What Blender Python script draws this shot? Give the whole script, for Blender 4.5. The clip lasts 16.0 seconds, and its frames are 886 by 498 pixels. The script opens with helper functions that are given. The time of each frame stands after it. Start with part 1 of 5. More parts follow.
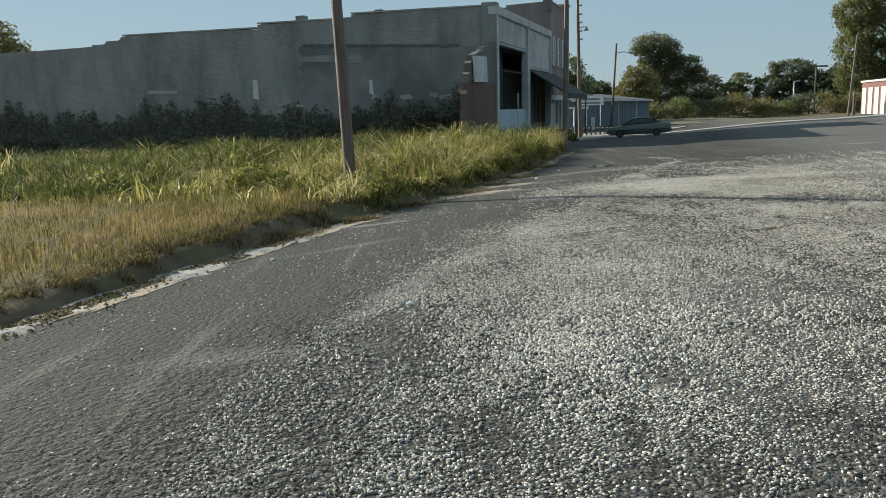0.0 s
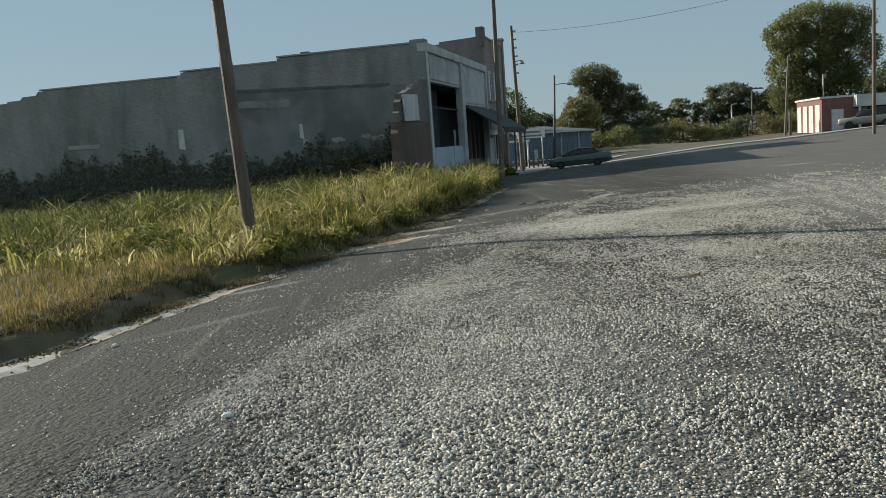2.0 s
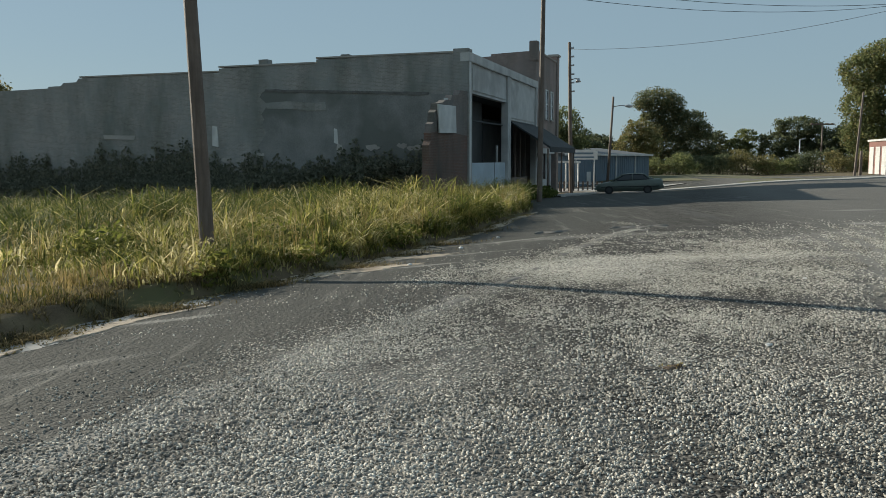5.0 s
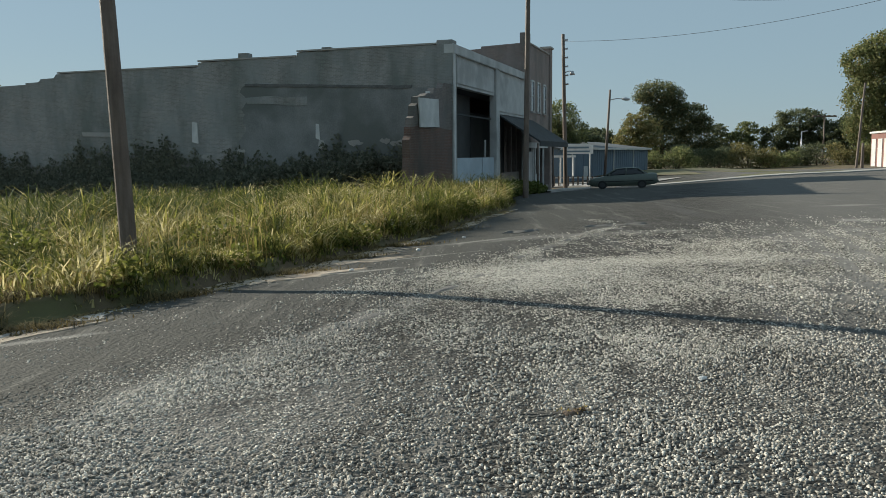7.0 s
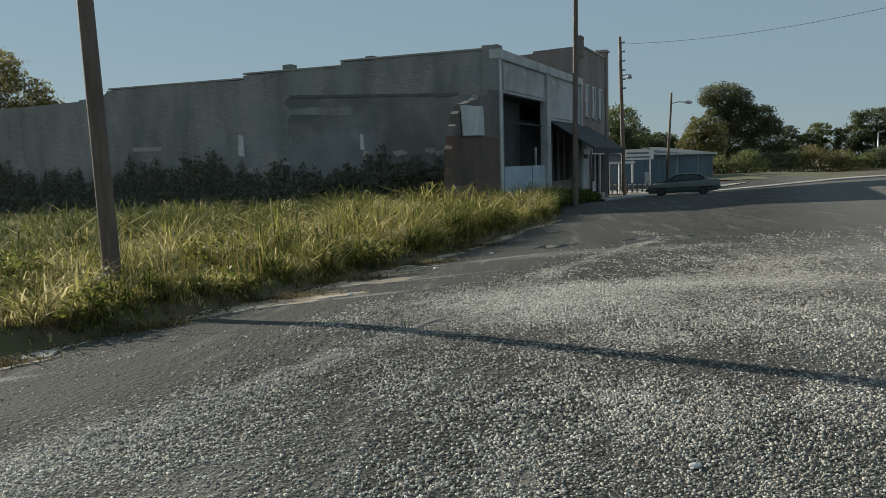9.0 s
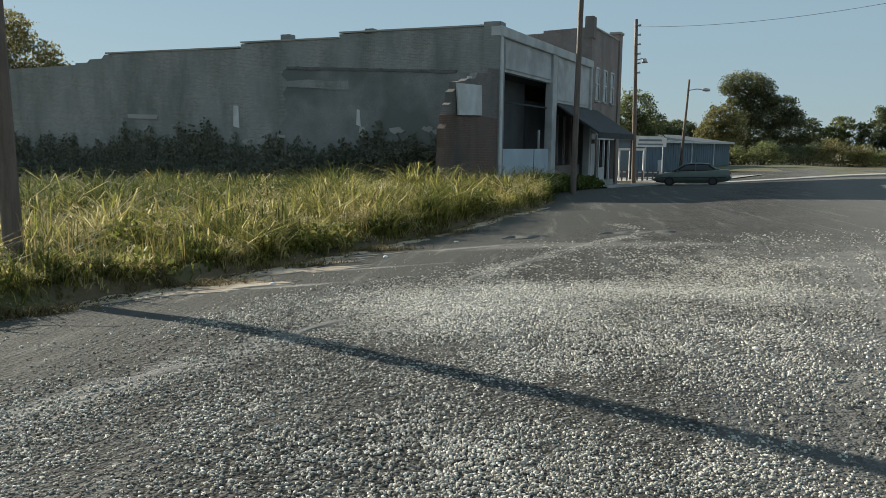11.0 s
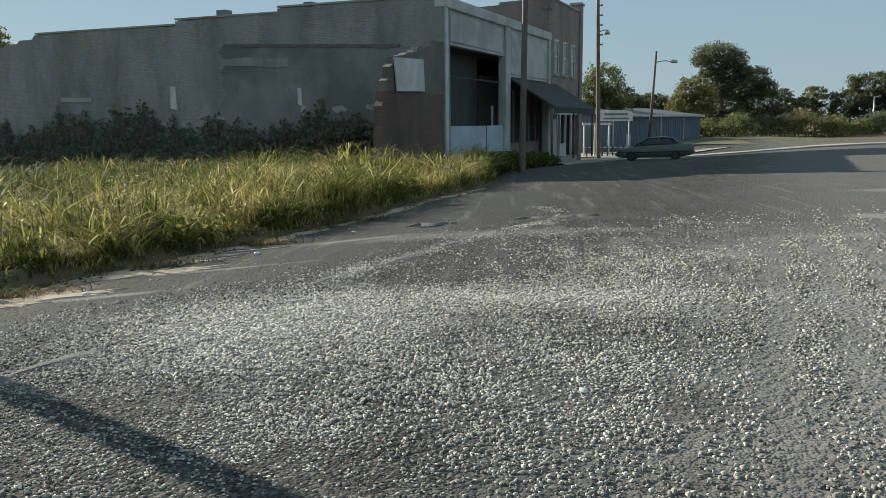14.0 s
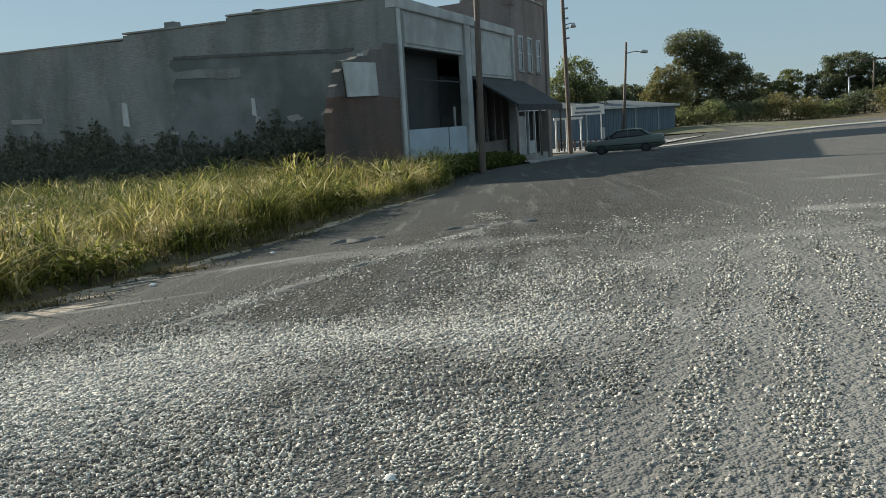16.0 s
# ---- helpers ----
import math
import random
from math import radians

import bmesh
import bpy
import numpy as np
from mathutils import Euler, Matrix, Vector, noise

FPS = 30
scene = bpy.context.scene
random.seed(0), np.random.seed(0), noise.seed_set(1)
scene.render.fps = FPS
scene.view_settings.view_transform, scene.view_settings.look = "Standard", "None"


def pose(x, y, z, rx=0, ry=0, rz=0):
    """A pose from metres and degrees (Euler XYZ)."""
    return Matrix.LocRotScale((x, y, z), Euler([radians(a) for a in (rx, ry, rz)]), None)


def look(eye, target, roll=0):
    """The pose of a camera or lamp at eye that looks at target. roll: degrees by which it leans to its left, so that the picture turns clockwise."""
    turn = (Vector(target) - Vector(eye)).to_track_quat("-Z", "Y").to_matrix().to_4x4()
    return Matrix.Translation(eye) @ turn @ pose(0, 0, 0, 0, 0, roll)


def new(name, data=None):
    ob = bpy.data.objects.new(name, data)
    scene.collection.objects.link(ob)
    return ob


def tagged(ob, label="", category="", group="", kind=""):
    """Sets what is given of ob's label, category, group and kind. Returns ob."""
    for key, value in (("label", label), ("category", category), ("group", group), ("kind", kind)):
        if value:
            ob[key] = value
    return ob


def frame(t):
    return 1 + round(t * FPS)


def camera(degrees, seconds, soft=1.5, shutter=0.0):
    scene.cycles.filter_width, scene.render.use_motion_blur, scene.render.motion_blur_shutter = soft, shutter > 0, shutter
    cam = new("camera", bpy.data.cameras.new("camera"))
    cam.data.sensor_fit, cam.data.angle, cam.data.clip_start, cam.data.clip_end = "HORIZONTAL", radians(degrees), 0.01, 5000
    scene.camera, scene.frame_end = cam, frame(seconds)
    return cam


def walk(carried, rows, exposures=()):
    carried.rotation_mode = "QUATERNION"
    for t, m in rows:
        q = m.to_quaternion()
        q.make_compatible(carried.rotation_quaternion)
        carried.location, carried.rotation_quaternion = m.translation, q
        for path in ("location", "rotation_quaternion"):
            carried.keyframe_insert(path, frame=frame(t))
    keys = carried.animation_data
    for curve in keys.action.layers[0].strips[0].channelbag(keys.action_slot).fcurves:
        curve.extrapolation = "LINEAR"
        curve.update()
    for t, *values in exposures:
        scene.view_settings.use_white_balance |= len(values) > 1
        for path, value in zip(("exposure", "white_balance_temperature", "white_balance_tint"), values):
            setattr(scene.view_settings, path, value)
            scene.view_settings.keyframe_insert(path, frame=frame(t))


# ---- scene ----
cam = camera(56.4, 16.0, 0.8)
METRES, EYE, TILT, LEAN, TURN = 14.0, 1.65, 4.5, 0.5, 0.0
ROWS = [
    (0.0, 0.0, 0.0, 0.0, -0.19, -14.1, 0.76),
    (0.5, 0.0208, 0.0323, -0.0027, -0.68, -14.01, 1.63),
    (1.0, 0.0288, 0.0621, -0.0039, 0.17, -12.54, 0.73),
    (1.5, 0.0471, 0.0896, -0.005, -3.38, -12.34, 0.56),
    (2.0, 0.0686, 0.1158, -0.0066, -3.83, -11.65, 3.34),
    (2.5, 0.0765, 0.1444, -0.0076, -2.04, -11.23, 0.78),
    (3.0, 0.0994, 0.1712, -0.0124, -4.02, -11.1, -1.1),
    (3.5, 0.1158, 0.2004, -0.0128, -1.94, -10.88, 1.03),
    (4.0, 0.1332, 0.227, -0.0136, -1.3, -10.62, -0.13),
    (6.5, 0.2298, 0.3523, -0.0194, 2.39, -10.87, 0.98),
    (7.0, 0.2459, 0.3739, -0.0228, 0.96, -10.99, 0.12),
    (7.5, 0.2605, 0.4029, -0.023, 6.42, -10.28, 2.59),
    (8.0, 0.2707, 0.4321, -0.0242, 7.58, -10.24, 0.87),
    (8.5, 0.294, 0.4564, -0.0272, 5.12, -10.44, 1.2),
    (9.0, 0.308, 0.4787, -0.0287, 5.3, -10.35, 1.48),
    (9.5, 0.3267, 0.5047, -0.0292, 5.06, -11.04, -0.75),
    (12.0, 0.4204, 0.6223, -0.0366, 7.35, -12.8, -0.17),
    (12.5, 0.4393, 0.645, -0.0385, 2.88, -14.05, -1.82),
    (13.0, 0.4573, 0.6689, -0.0381, 7.44, -12.87, -0.13),
    (13.5, 0.4634, 0.6978, -0.0401, 9.39, -12.63, -1.36),
    (14.0, 0.4864, 0.7201, -0.0444, 5.42, -13.27, 0.39),
    (14.5, 0.5061, 0.7379, -0.0433, 4.22, -12.44, 3.36),
    (15.0, 0.5186, 0.7648, -0.0435, 0.16, -12.77, 0.28),
    (15.5, 0.5444, 0.7856, -0.046, -0.43, -13.87, 0.61),
    (16.0, 0.5602, 0.8057, -0.0468, 4.04, -13.26, 3.16),
]
walk(cam, [(t, pose(0, 0, EYE, TILT, LEAN, TURN) @ pose(METRES * x, METRES * y, METRES * z, 90 + pitch, roll, yaw)) for t, x, y, z, yaw, pitch, roll in ROWS], [(0.0, 0.52, 6780, 7), (1.0, 0.42, 6850, 7), (2.0, 0.32, 6850, 7), (3.0, 0.36, 6850, 7), (3.5, 0.28, 6850, 7), (4.0, 0.34, 6850, 7), (6.5, 0.22, 6850, 7), (7.0, 0.38, 6850, 7), (7.5, 0.25, 6850, 7), (8.3, 0.28, 6850, 7), (9.0, 0.14, 6850, 7), (9.5, 0.45, 6850, 7), (12.0, 0.55, 6850, 7), (12.6, 0.66, 6850, 7), (13.5, 0.45, 6850, 7), (14.0, 0.48, 6780, 7), (14.6, 0.28, 6780, 7), (15.4, 0.5, 6780, 7), (16.0, 0.48, 6780, 7)])

# ---- light ----
world = bpy.data.worlds.new("sky_world")
scene.world = world
world.use_nodes = True
wn = world.node_tree.nodes
sky = wn.new("ShaderNodeTexSky")
sky.sky_type = "NISHITA"
sky.sun_disc = False
SUN_EL = radians(22.5)
SUN_AZ = math.atan2(-0.82, 0.573)
sky.sun_elevation = SUN_EL
sky.sun_rotation = SUN_AZ
sky.air_density, sky.dust_density, sky.ozone_density = 1.0, 0.15, 2.6
haze = wn.new("ShaderNodeMix")
haze.data_type = "RGBA"
haze.inputs[0].default_value = 0.84
haze.inputs[7].default_value = (2.36, 3.38, 4.3, 1)
world.node_tree.links.new(sky.outputs[0], haze.inputs[6])
world.node_tree.links.new(haze.outputs[2], wn["Background"].inputs[0])
wn["Background"].inputs[1].default_value = 0.09
sun = new("sun", bpy.data.lights.new("sun", "SUN"))
sun.data.energy, sun.data.angle, sun.data.color = 5.0, radians(0.4), (1.0, 0.94, 0.84)
to_sun = Vector((math.sin(SUN_AZ) * math.cos(SUN_EL), math.cos(SUN_AZ) * math.cos(SUN_EL), math.sin(SUN_EL)))
sun.matrix_world = look(to_sun * 60, (0, 0, 0))

# ---- materials ----
RNG = np.random.default_rng(7)


def material(name, c1, c2, rough=0.85, scale=3.0, fine=40.0, bump=0.3, c3=None, metal=0.0, mix3=0.5, stretch=(1, 1, 1), spec=0.4):
    """Two-scale noise colour between c1 and c2, with blotches of c3, and bump."""
    m = bpy.data.materials.new(name)
    m.use_nodes = True
    n, k = m.node_tree.nodes, m.node_tree.links
    b = n["Principled BSDF"]
    tc = n.new("ShaderNodeTexCoord")
    mp = n.new("ShaderNodeMapping")
    mp.inputs["Scale"].default_value = stretch
    k.new(tc.outputs["Object"], mp.inputs[0])
    a = n.new("ShaderNodeTexNoise")
    a.inputs["Scale"].default_value, a.inputs["Detail"].default_value = scale, 6
    k.new(mp.outputs[0], a.inputs[0])
    f = n.new("ShaderNodeTexNoise")
    f.inputs["Scale"].default_value, f.inputs["Detail"].default_value = fine, 4
    k.new(mp.outputs[0], f.inputs[0])
    mx = n.new("ShaderNodeMix")
    mx.data_type = "RGBA"
    r = n.new("ShaderNodeMath")
    r.operation = "ADD"
    h = n.new("ShaderNodeMath")
    h.operation = "MULTIPLY"
    h.inputs[1].default_value = 0.6
    k.new(f.outputs[0], h.inputs[0])
    k.new(a.outputs[0], r.inputs[0])
    k.new(h.outputs[0], r.inputs[1])
    mr = n.new("ShaderNodeMapRange")
    mr.inputs[1].default_value, mr.inputs[2].default_value = 0.55, 1.05
    k.new(r.outputs[0], mr.inputs[0])
    k.new(mr.outputs[0], mx.inputs[0])
    mx.inputs[6].default_value, mx.inputs[7].default_value = (*c1, 1), (*c2, 1)
    out = mx.outputs[2]
    if c3:
        g = n.new("ShaderNodeTexNoise")
        g.inputs["Scale"].default_value, g.inputs["Detail"].default_value = scale * 0.35, 5
        k.new(tc.outputs["Object"], g.inputs[0])
        gr = n.new("ShaderNodeMapRange")
        gr.inputs[1].default_value, gr.inputs[2].default_value, gr.inputs[4].default_value = 0.5, 0.62, mix3
        k.new(g.outputs[0], gr.inputs[0])
        m3 = n.new("ShaderNodeMix")
        m3.data_type = "RGBA"
        k.new(gr.outputs[0], m3.inputs[0])
        k.new(out, m3.inputs[6])
        m3.inputs[7].default_value = (*c3, 1)
        out = m3.outputs[2]
    k.new(out, b.inputs["Base Color"])
    b.inputs["Roughness"].default_value, b.inputs["Metallic"].default_value = rough, metal
    b.inputs["Specular IOR Level"].default_value = spec
    if bump:
        bp = n.new("ShaderNodeBump")
        bp.inputs["Strength"].default_value, bp.inputs["Distance"].default_value = bump, 0.02
        k.new(f.outputs[0], bp.inputs["Height"])
        k.new(bp.outputs[0], b.inputs["Normal"])
    return m


def islands(name, stops, rough=0.7, trans=0.0, patch=0.0, patch_scale=0.3):
    """Colour by random per island along a ramp; patch shifts it over the ground in blotches."""
    m = bpy.data.materials.new(name)
    m.use_nodes = True
    n, k = m.node_tree.nodes, m.node_tree.links
    b = n["Principled BSDF"]
    g = n.new("ShaderNodeNewGeometry")
    ramp = n.new("ShaderNodeValToRGB")
    el = ramp.color_ramp.elements
    while len(el) < len(stops):
        el.new(0.5)
    for e, (p, c) in zip(el, stops):
        e.position, e.color = p, (*c, 1)
    src = g.outputs["Random Per Island"]
    if patch:
        t = n.new("ShaderNodeTexNoise")
        t.inputs["Scale"].default_value, t.inputs["Detail"].default_value = patch_scale, 3
        k.new(g.outputs["Position"], t.inputs[0])
        mr = n.new("ShaderNodeMapRange")
        mr.inputs[1].default_value, mr.inputs[2].default_value = 0.35, 0.65
        mr.inputs[3].default_value, mr.inputs[4].default_value = -patch, patch
        k.new(t.outputs[0], mr.inputs[0])
        ad = n.new("ShaderNodeMath")
        ad.use_clamp = True
        k.new(src, ad.inputs[0])
        k.new(mr.outputs[0], ad.inputs[1])
        src = ad.outputs[0]
    k.new(src, ramp.inputs[0])
    k.new(ramp.outputs[0], b.inputs["Base Color"])
    b.inputs["Roughness"].default_value = rough
    b.inputs["Specular IOR Level"].default_value = 0.15
    if trans:
        tr = n.new("ShaderNodeBsdfTranslucent")
        k.new(ramp.outputs[0], tr.inputs[0])
        ms = n.new("ShaderNodeMixShader")
        ms.inputs[0].default_value = trans
        k.new(b.outputs[0], ms.inputs[1])
        k.new(tr.outputs[0], ms.inputs[2])
        k.new(ms.outputs[0], n["Material Output"].inputs[0])
    return m


def brick_material(name, c1, c2, mortar, dirt, dirt_amount=0.6, bump=0.6):
    """Running-bond brick at 0.215 x 0.075 m on upright walls of a thing's own axes, with stains."""
    m = bpy.data.materials.new(name)
    m.use_nodes = True
    n, k = m.node_tree.nodes, m.node_tree.links
    b = n["Principled BSDF"]
    tc = n.new("ShaderNodeTexCoord")
    s = n.new("ShaderNodeSeparateXYZ")
    k.new(tc.outputs["Object"], s.inputs[0])
    ad = n.new("ShaderNodeMath")
    k.new(s.outputs[0], ad.inputs[0])
    k.new(s.outputs[1], ad.inputs[1])
    c = n.new("ShaderNodeCombineXYZ")
    k.new(ad.outputs[0], c.inputs[0])
    k.new(s.outputs[2], c.inputs[1])
    t = n.new("ShaderNodeTexBrick")
    t.inputs["Scale"].default_value = 1.0
    t.inputs["Brick Width"].default_value, t.inputs["Row Height"].default_value = 0.215, 0.075
    t.inputs["Mortar Size"].default_value = 0.006
    t.inputs["Color1"].default_value, t.inputs["Color2"].default_value, t.inputs["Mortar"].default_value = (*c1, 1), (*c2, 1), (*mortar, 1)
    k.new(c.outputs[0], t.inputs[0])
    a = n.new("ShaderNodeTexNoise")
    a.inputs["Scale"].default_value, a.inputs["Detail"].default_value = 0.55, 8
    a.inputs["Roughness"].default_value = 0.65
    k.new(tc.outputs["Object"], a.inputs[0])
    mr = n.new("ShaderNodeMapRange")
    mr.inputs[1].default_value, mr.inputs[2].default_value, mr.inputs[4].default_value = 0.4, 0.62, dirt_amount
    k.new(a.outputs[0], mr.inputs[0])
    mx = n.new("ShaderNodeMix")
    mx.data_type = "RGBA"
    k.new(mr.outputs[0], mx.inputs[0])
    k.new(t.outputs["Color"], mx.inputs[6])
    mx.inputs[7].default_value = (*dirt, 1)
    # grime washed down in broad uneven streaks
    mp = n.new("ShaderNodeMapping")
    mp.inputs["Scale"].default_value = (0.5, 0.5, 0.16)
    k.new(tc.outputs["Object"], mp.inputs[0])
    gn = n.new("ShaderNodeTexNoise")
    gn.inputs["Scale"].default_value, gn.inputs["Detail"].default_value, gn.inputs["Roughness"].default_value = 1.0, 9, 0.62
    k.new(mp.outputs[0], gn.inputs[0])
    gr = n.new("ShaderNodeMapRange")
    gr.inputs[1].default_value, gr.inputs[2].default_value, gr.inputs[4].default_value = 0.42, 0.66, 0.75
    k.new(gn.outputs[0], gr.inputs[0])
    mg = n.new("ShaderNodeMix")
    mg.data_type = "RGBA"
    mg.blend_type = "MULTIPLY"
    k.new(gr.outputs[0], mg.inputs[0])
    k.new(mx.outputs[2], mg.inputs[6])
    mg.inputs[7].default_value = (0.5, 0.54, 0.5, 1)
    k.new(mg.outputs[2], b.inputs["Base Color"])
    b.inputs["Roughness"].default_value = 0.9
    bp = n.new("ShaderNodeBump")
    bp.inputs["Strength"].default_value, bp.inputs["Distance"].default_value = bump, 0.01
    k.new(t.outputs["Fac"], bp.inputs["Height"])
    bp.invert = True
    k.new(bp.outputs[0], b.inputs["Normal"])
    return m


def road_material():
    """Worn chip seal: aggregate of single chips in dark binder, paler dusty blotches and long worn streaks."""
    m = bpy.data.materials.new("chip_seal")
    m.use_nodes = True
    n, k = m.node_tree.nodes, m.node_tree.links
    b = n["Principled BSDF"]
    tc = n.new("ShaderNodeTexCoord")
    v = n.new("ShaderNodeTexVoronoi")
    v.inputs["Scale"].default_value = 52
    k.new(tc.outputs["Object"], v.inputs[0])
    hue = n.new("ShaderNodeSeparateColor")
    k.new(v.outputs["Color"], hue.inputs[0])
    ramp = n.new("ShaderNodeValToRGB")
    el = ramp.color_ramp.elements
    el[0].position, el[0].color = 0.0, (0.022, 0.0215, 0.02, 1)
    el[1].position, el[1].color = 1.0, (0.17, 0.164, 0.151, 1)
    e = el.new(0.6)
    e.color = (0.06, 0.058, 0.053, 1)
    k.new(hue.outputs[0], ramp.inputs[0])
    big = n.new("ShaderNodeTexNoise")
    big.inputs["Scale"].default_value, big.inputs["Detail"].default_value, big.inputs["Roughness"].default_value = 0.7, 9, 0.68
    k.new(tc.outputs["Object"], big.inputs[0])
    br = n.new("ShaderNodeMapRange")
    br.inputs[1].default_value, br.inputs[2].default_value, br.inputs[4].default_value = 0.46, 0.66, 0.45
    k.new(big.outputs[0], br.inputs[0])
    mx = n.new("ShaderNodeMix")
    mx.data_type = "RGBA"
    k.new(br.outputs[0], mx.inputs[0])
    k.new(ramp.outputs[0], mx.inputs[6])
    mx.inputs[7].default_value = (0.12, 0.116, 0.107, 1)
    rough_edge = n.new("ShaderNodeTexNoise")
    rough_edge.inputs["Scale"].default_value, rough_edge.inputs["Detail"].default_value, rough_edge.inputs["Roughness"].default_value = 1.3, 9, 0.7
    k.new(tc.outputs["Object"], rough_edge.inputs[0])
    mp = n.new("ShaderNodeMapping")
    mp.inputs["Rotation"].default_value = (0, 0, radians(22))
    mp.inputs["Scale"].default_value = (1.6, 0.09, 1)
    k.new(tc.outputs["Object"], mp.inputs[0])
    st = n.new("ShaderNodeTexNoise")
    st.inputs["Scale"].default_value, st.inputs["Detail"].default_value = 1.0, 6
    k.new(mp.outputs[0], st.inputs[0])
    sr = n.new("ShaderNodeMapRange")
    sr.inputs[1].default_value, sr.inputs[2].default_value, sr.inputs[4].default_value = 0.52, 0.7, 0.6
    k.new(st.outputs[0], sr.inputs[0])
    m2 = n.new("ShaderNodeMix")
    m2.data_type = "RGBA"
    k.new(sr.outputs[0], m2.inputs[0])
    k.new(mx.outputs[2], m2.inputs[6])
    m2.inputs[7].default_value = (0.12, 0.12, 0.12, 1)
    # older, darker binder in the lane beside the grass
    ac = n.new("ShaderNodeVectorMath")
    ac.operation = "DOT_PRODUCT"
    ac.inputs[1].default_value = (0.934, -0.356, 0)
    k.new(tc.outputs["Object"], ac.inputs[0])
    an = n.new("ShaderNodeMath")
    an.operation = "MULTIPLY_ADD"
    an.inputs[1].default_value = 2.4
    k.new(rough_edge.outputs[0], an.inputs[0])
    k.new(ac.outputs["Value"], an.inputs[2])
    lane = n.new("ShaderNodeMapRange")
    lane.inputs[1].default_value, lane.inputs[2].default_value, lane.inputs[3].default_value, lane.inputs[4].default_value = -3.3, -1.6, 0.78, 0.0
    k.new(an.outputs[0], lane.inputs[0])
    m4 = n.new("ShaderNodeMix")
    m4.data_type = "RGBA"
    k.new(lane.outputs[0], m4.inputs[0])
    k.new(m2.outputs[2], m4.inputs[6])
    m4.inputs[7].default_value = (0.085, 0.085, 0.078, 1)
    # smooth dusty surface where wheels have swept the chips into rows
    sw = n.new("ShaderNodeVectorMath")
    sw.operation = "DOT_PRODUCT"
    sw.inputs[1].default_value = (1.0, -0.28, 0)
    k.new(tc.outputs["Object"], sw.inputs[0])
    swn = n.new("ShaderNodeMath")
    swn.operation = "MULTIPLY_ADD"
    swn.inputs[1].default_value = 1.2
    k.new(rough_edge.outputs[0], swn.inputs[0])
    k.new(sw.outputs["Value"], swn.inputs[2])
    swr = n.new("ShaderNodeMapRange")
    swr.inputs[1].default_value, swr.inputs[2].default_value, swr.inputs[3].default_value, swr.inputs[4].default_value = 2.9, 6.2, 0.0, 0.8
    k.new(swn.outputs[0], swr.inputs[0])
    m6 = n.new("ShaderNodeMix")
    m6.data_type = "RGBA"
    k.new(swr.outputs[0], m6.inputs[0])
    k.new(m4.outputs[2], m6.inputs[6])
    m6.inputs[7].default_value = (0.165, 0.16, 0.149, 1)
    # thin pale drifts of dust along the lane
    mp2 = n.new("ShaderNodeMapping")
    mp2.inputs["Rotation"].default_value = (0, 0, radians(-24))
    mp2.inputs["Scale"].default_value = (2.6, 0.22, 1)
    k.new(tc.outputs["Object"], mp2.inputs[0])
    ds = n.new("ShaderNodeTexNoise")
    ds.inputs["Scale"].default_value, ds.inputs["Detail"].default_value, ds.inputs["Roughness"].default_value = 1.0, 9, 0.7
    k.new(mp2.outputs[0], ds.inputs[0])
    dr = n.new("ShaderNodeMapRange")
    dr.inputs[1].default_value, dr.inputs[2].default_value, dr.inputs[4].default_value = 0.55, 0.66, 0.45
    k.new(ds.outputs[0], dr.inputs[0])
    m5 = n.new("ShaderNodeMix")
    m5.data_type = "RGBA"
    k.new(dr.outputs[0], m5.inputs[0])
    k.new(m6.outputs[2], m5.inputs[6])
    m5.inputs[7].default_value = (0.25, 0.24, 0.215, 1)
    out = m5.outputs[2]
    # pale spilled grit with soft ragged outlines: centre, half sizes, strength
    for cx, cy, rx, ry, amount, turn in ((4.8, 17.2, 1.7, 1.6, 0.9, 0), (7.3, 18.1, 1.9, 0.7, 0.85, 0), (1.7, 8.4, 1.5, 3.4, 0.4, 0), (13.2, 25.2, 0.7, 0.45, 0.7, 0), (15.5, 30.8, 0.9, 0.45, 0.5, 0), (6.6, 24.0, 3.0, 0.6, 0.35, 0), (11.0, 16.5, 3.4, 7.0, 0.45, 0), (-1.5, 5.9, 0.9, 0.25, 0.25, 8), (-0.1, 8.6, 2.1, 0.24, 0.6, 69), (1.45, 12.0, 2.3, 0.3, 0.6, 63), (3.1, 15.4, 2.4, 0.28, 0.6, 65), (4.5, 19.2, 2.4, 0.2, 0.45, 73), (6.3, 23.9, 3.0, 0.2, 0.45, 65), (-1.1, 14.2, 0.8, 0.13, 0.6, 20), (-1.3, 11.6, 0.9, 0.16, 0.25, 30), (1.9, 19.2, 0.9, 0.14, 0.6, 15), (2.9, 21.2, 1.0, 0.12, 0.5, 12), (4.0, 24.2, 1.0, 0.2, 0.5, 15), (9.5, 21.0, 2.6, 0.5, 0.2, 10), (12.0, 22.5, 2.0, 0.3, 0.35, 8)):
        sh = n.new("ShaderNodeMapping")
        sh.vector_type = "TEXTURE"
        sh.inputs["Location"].default_value = (cx, cy, 0)
        sh.inputs["Rotation"].default_value = (0, 0, radians(turn))
        sh.inputs["Scale"].default_value = (rx, ry, 1000)
        k.new(tc.outputs["Object"], sh.inputs[0])
        ln = n.new("ShaderNodeVectorMath")
        ln.operation = "LENGTH"
        k.new(sh.outputs[0], ln.inputs[0])
        rag = n.new("ShaderNodeMath")
        rag.operation = "MULTIPLY_ADD"
        rag.inputs[1].default_value = 2.6
        k.new(rough_edge.outputs[0], rag.inputs[0])
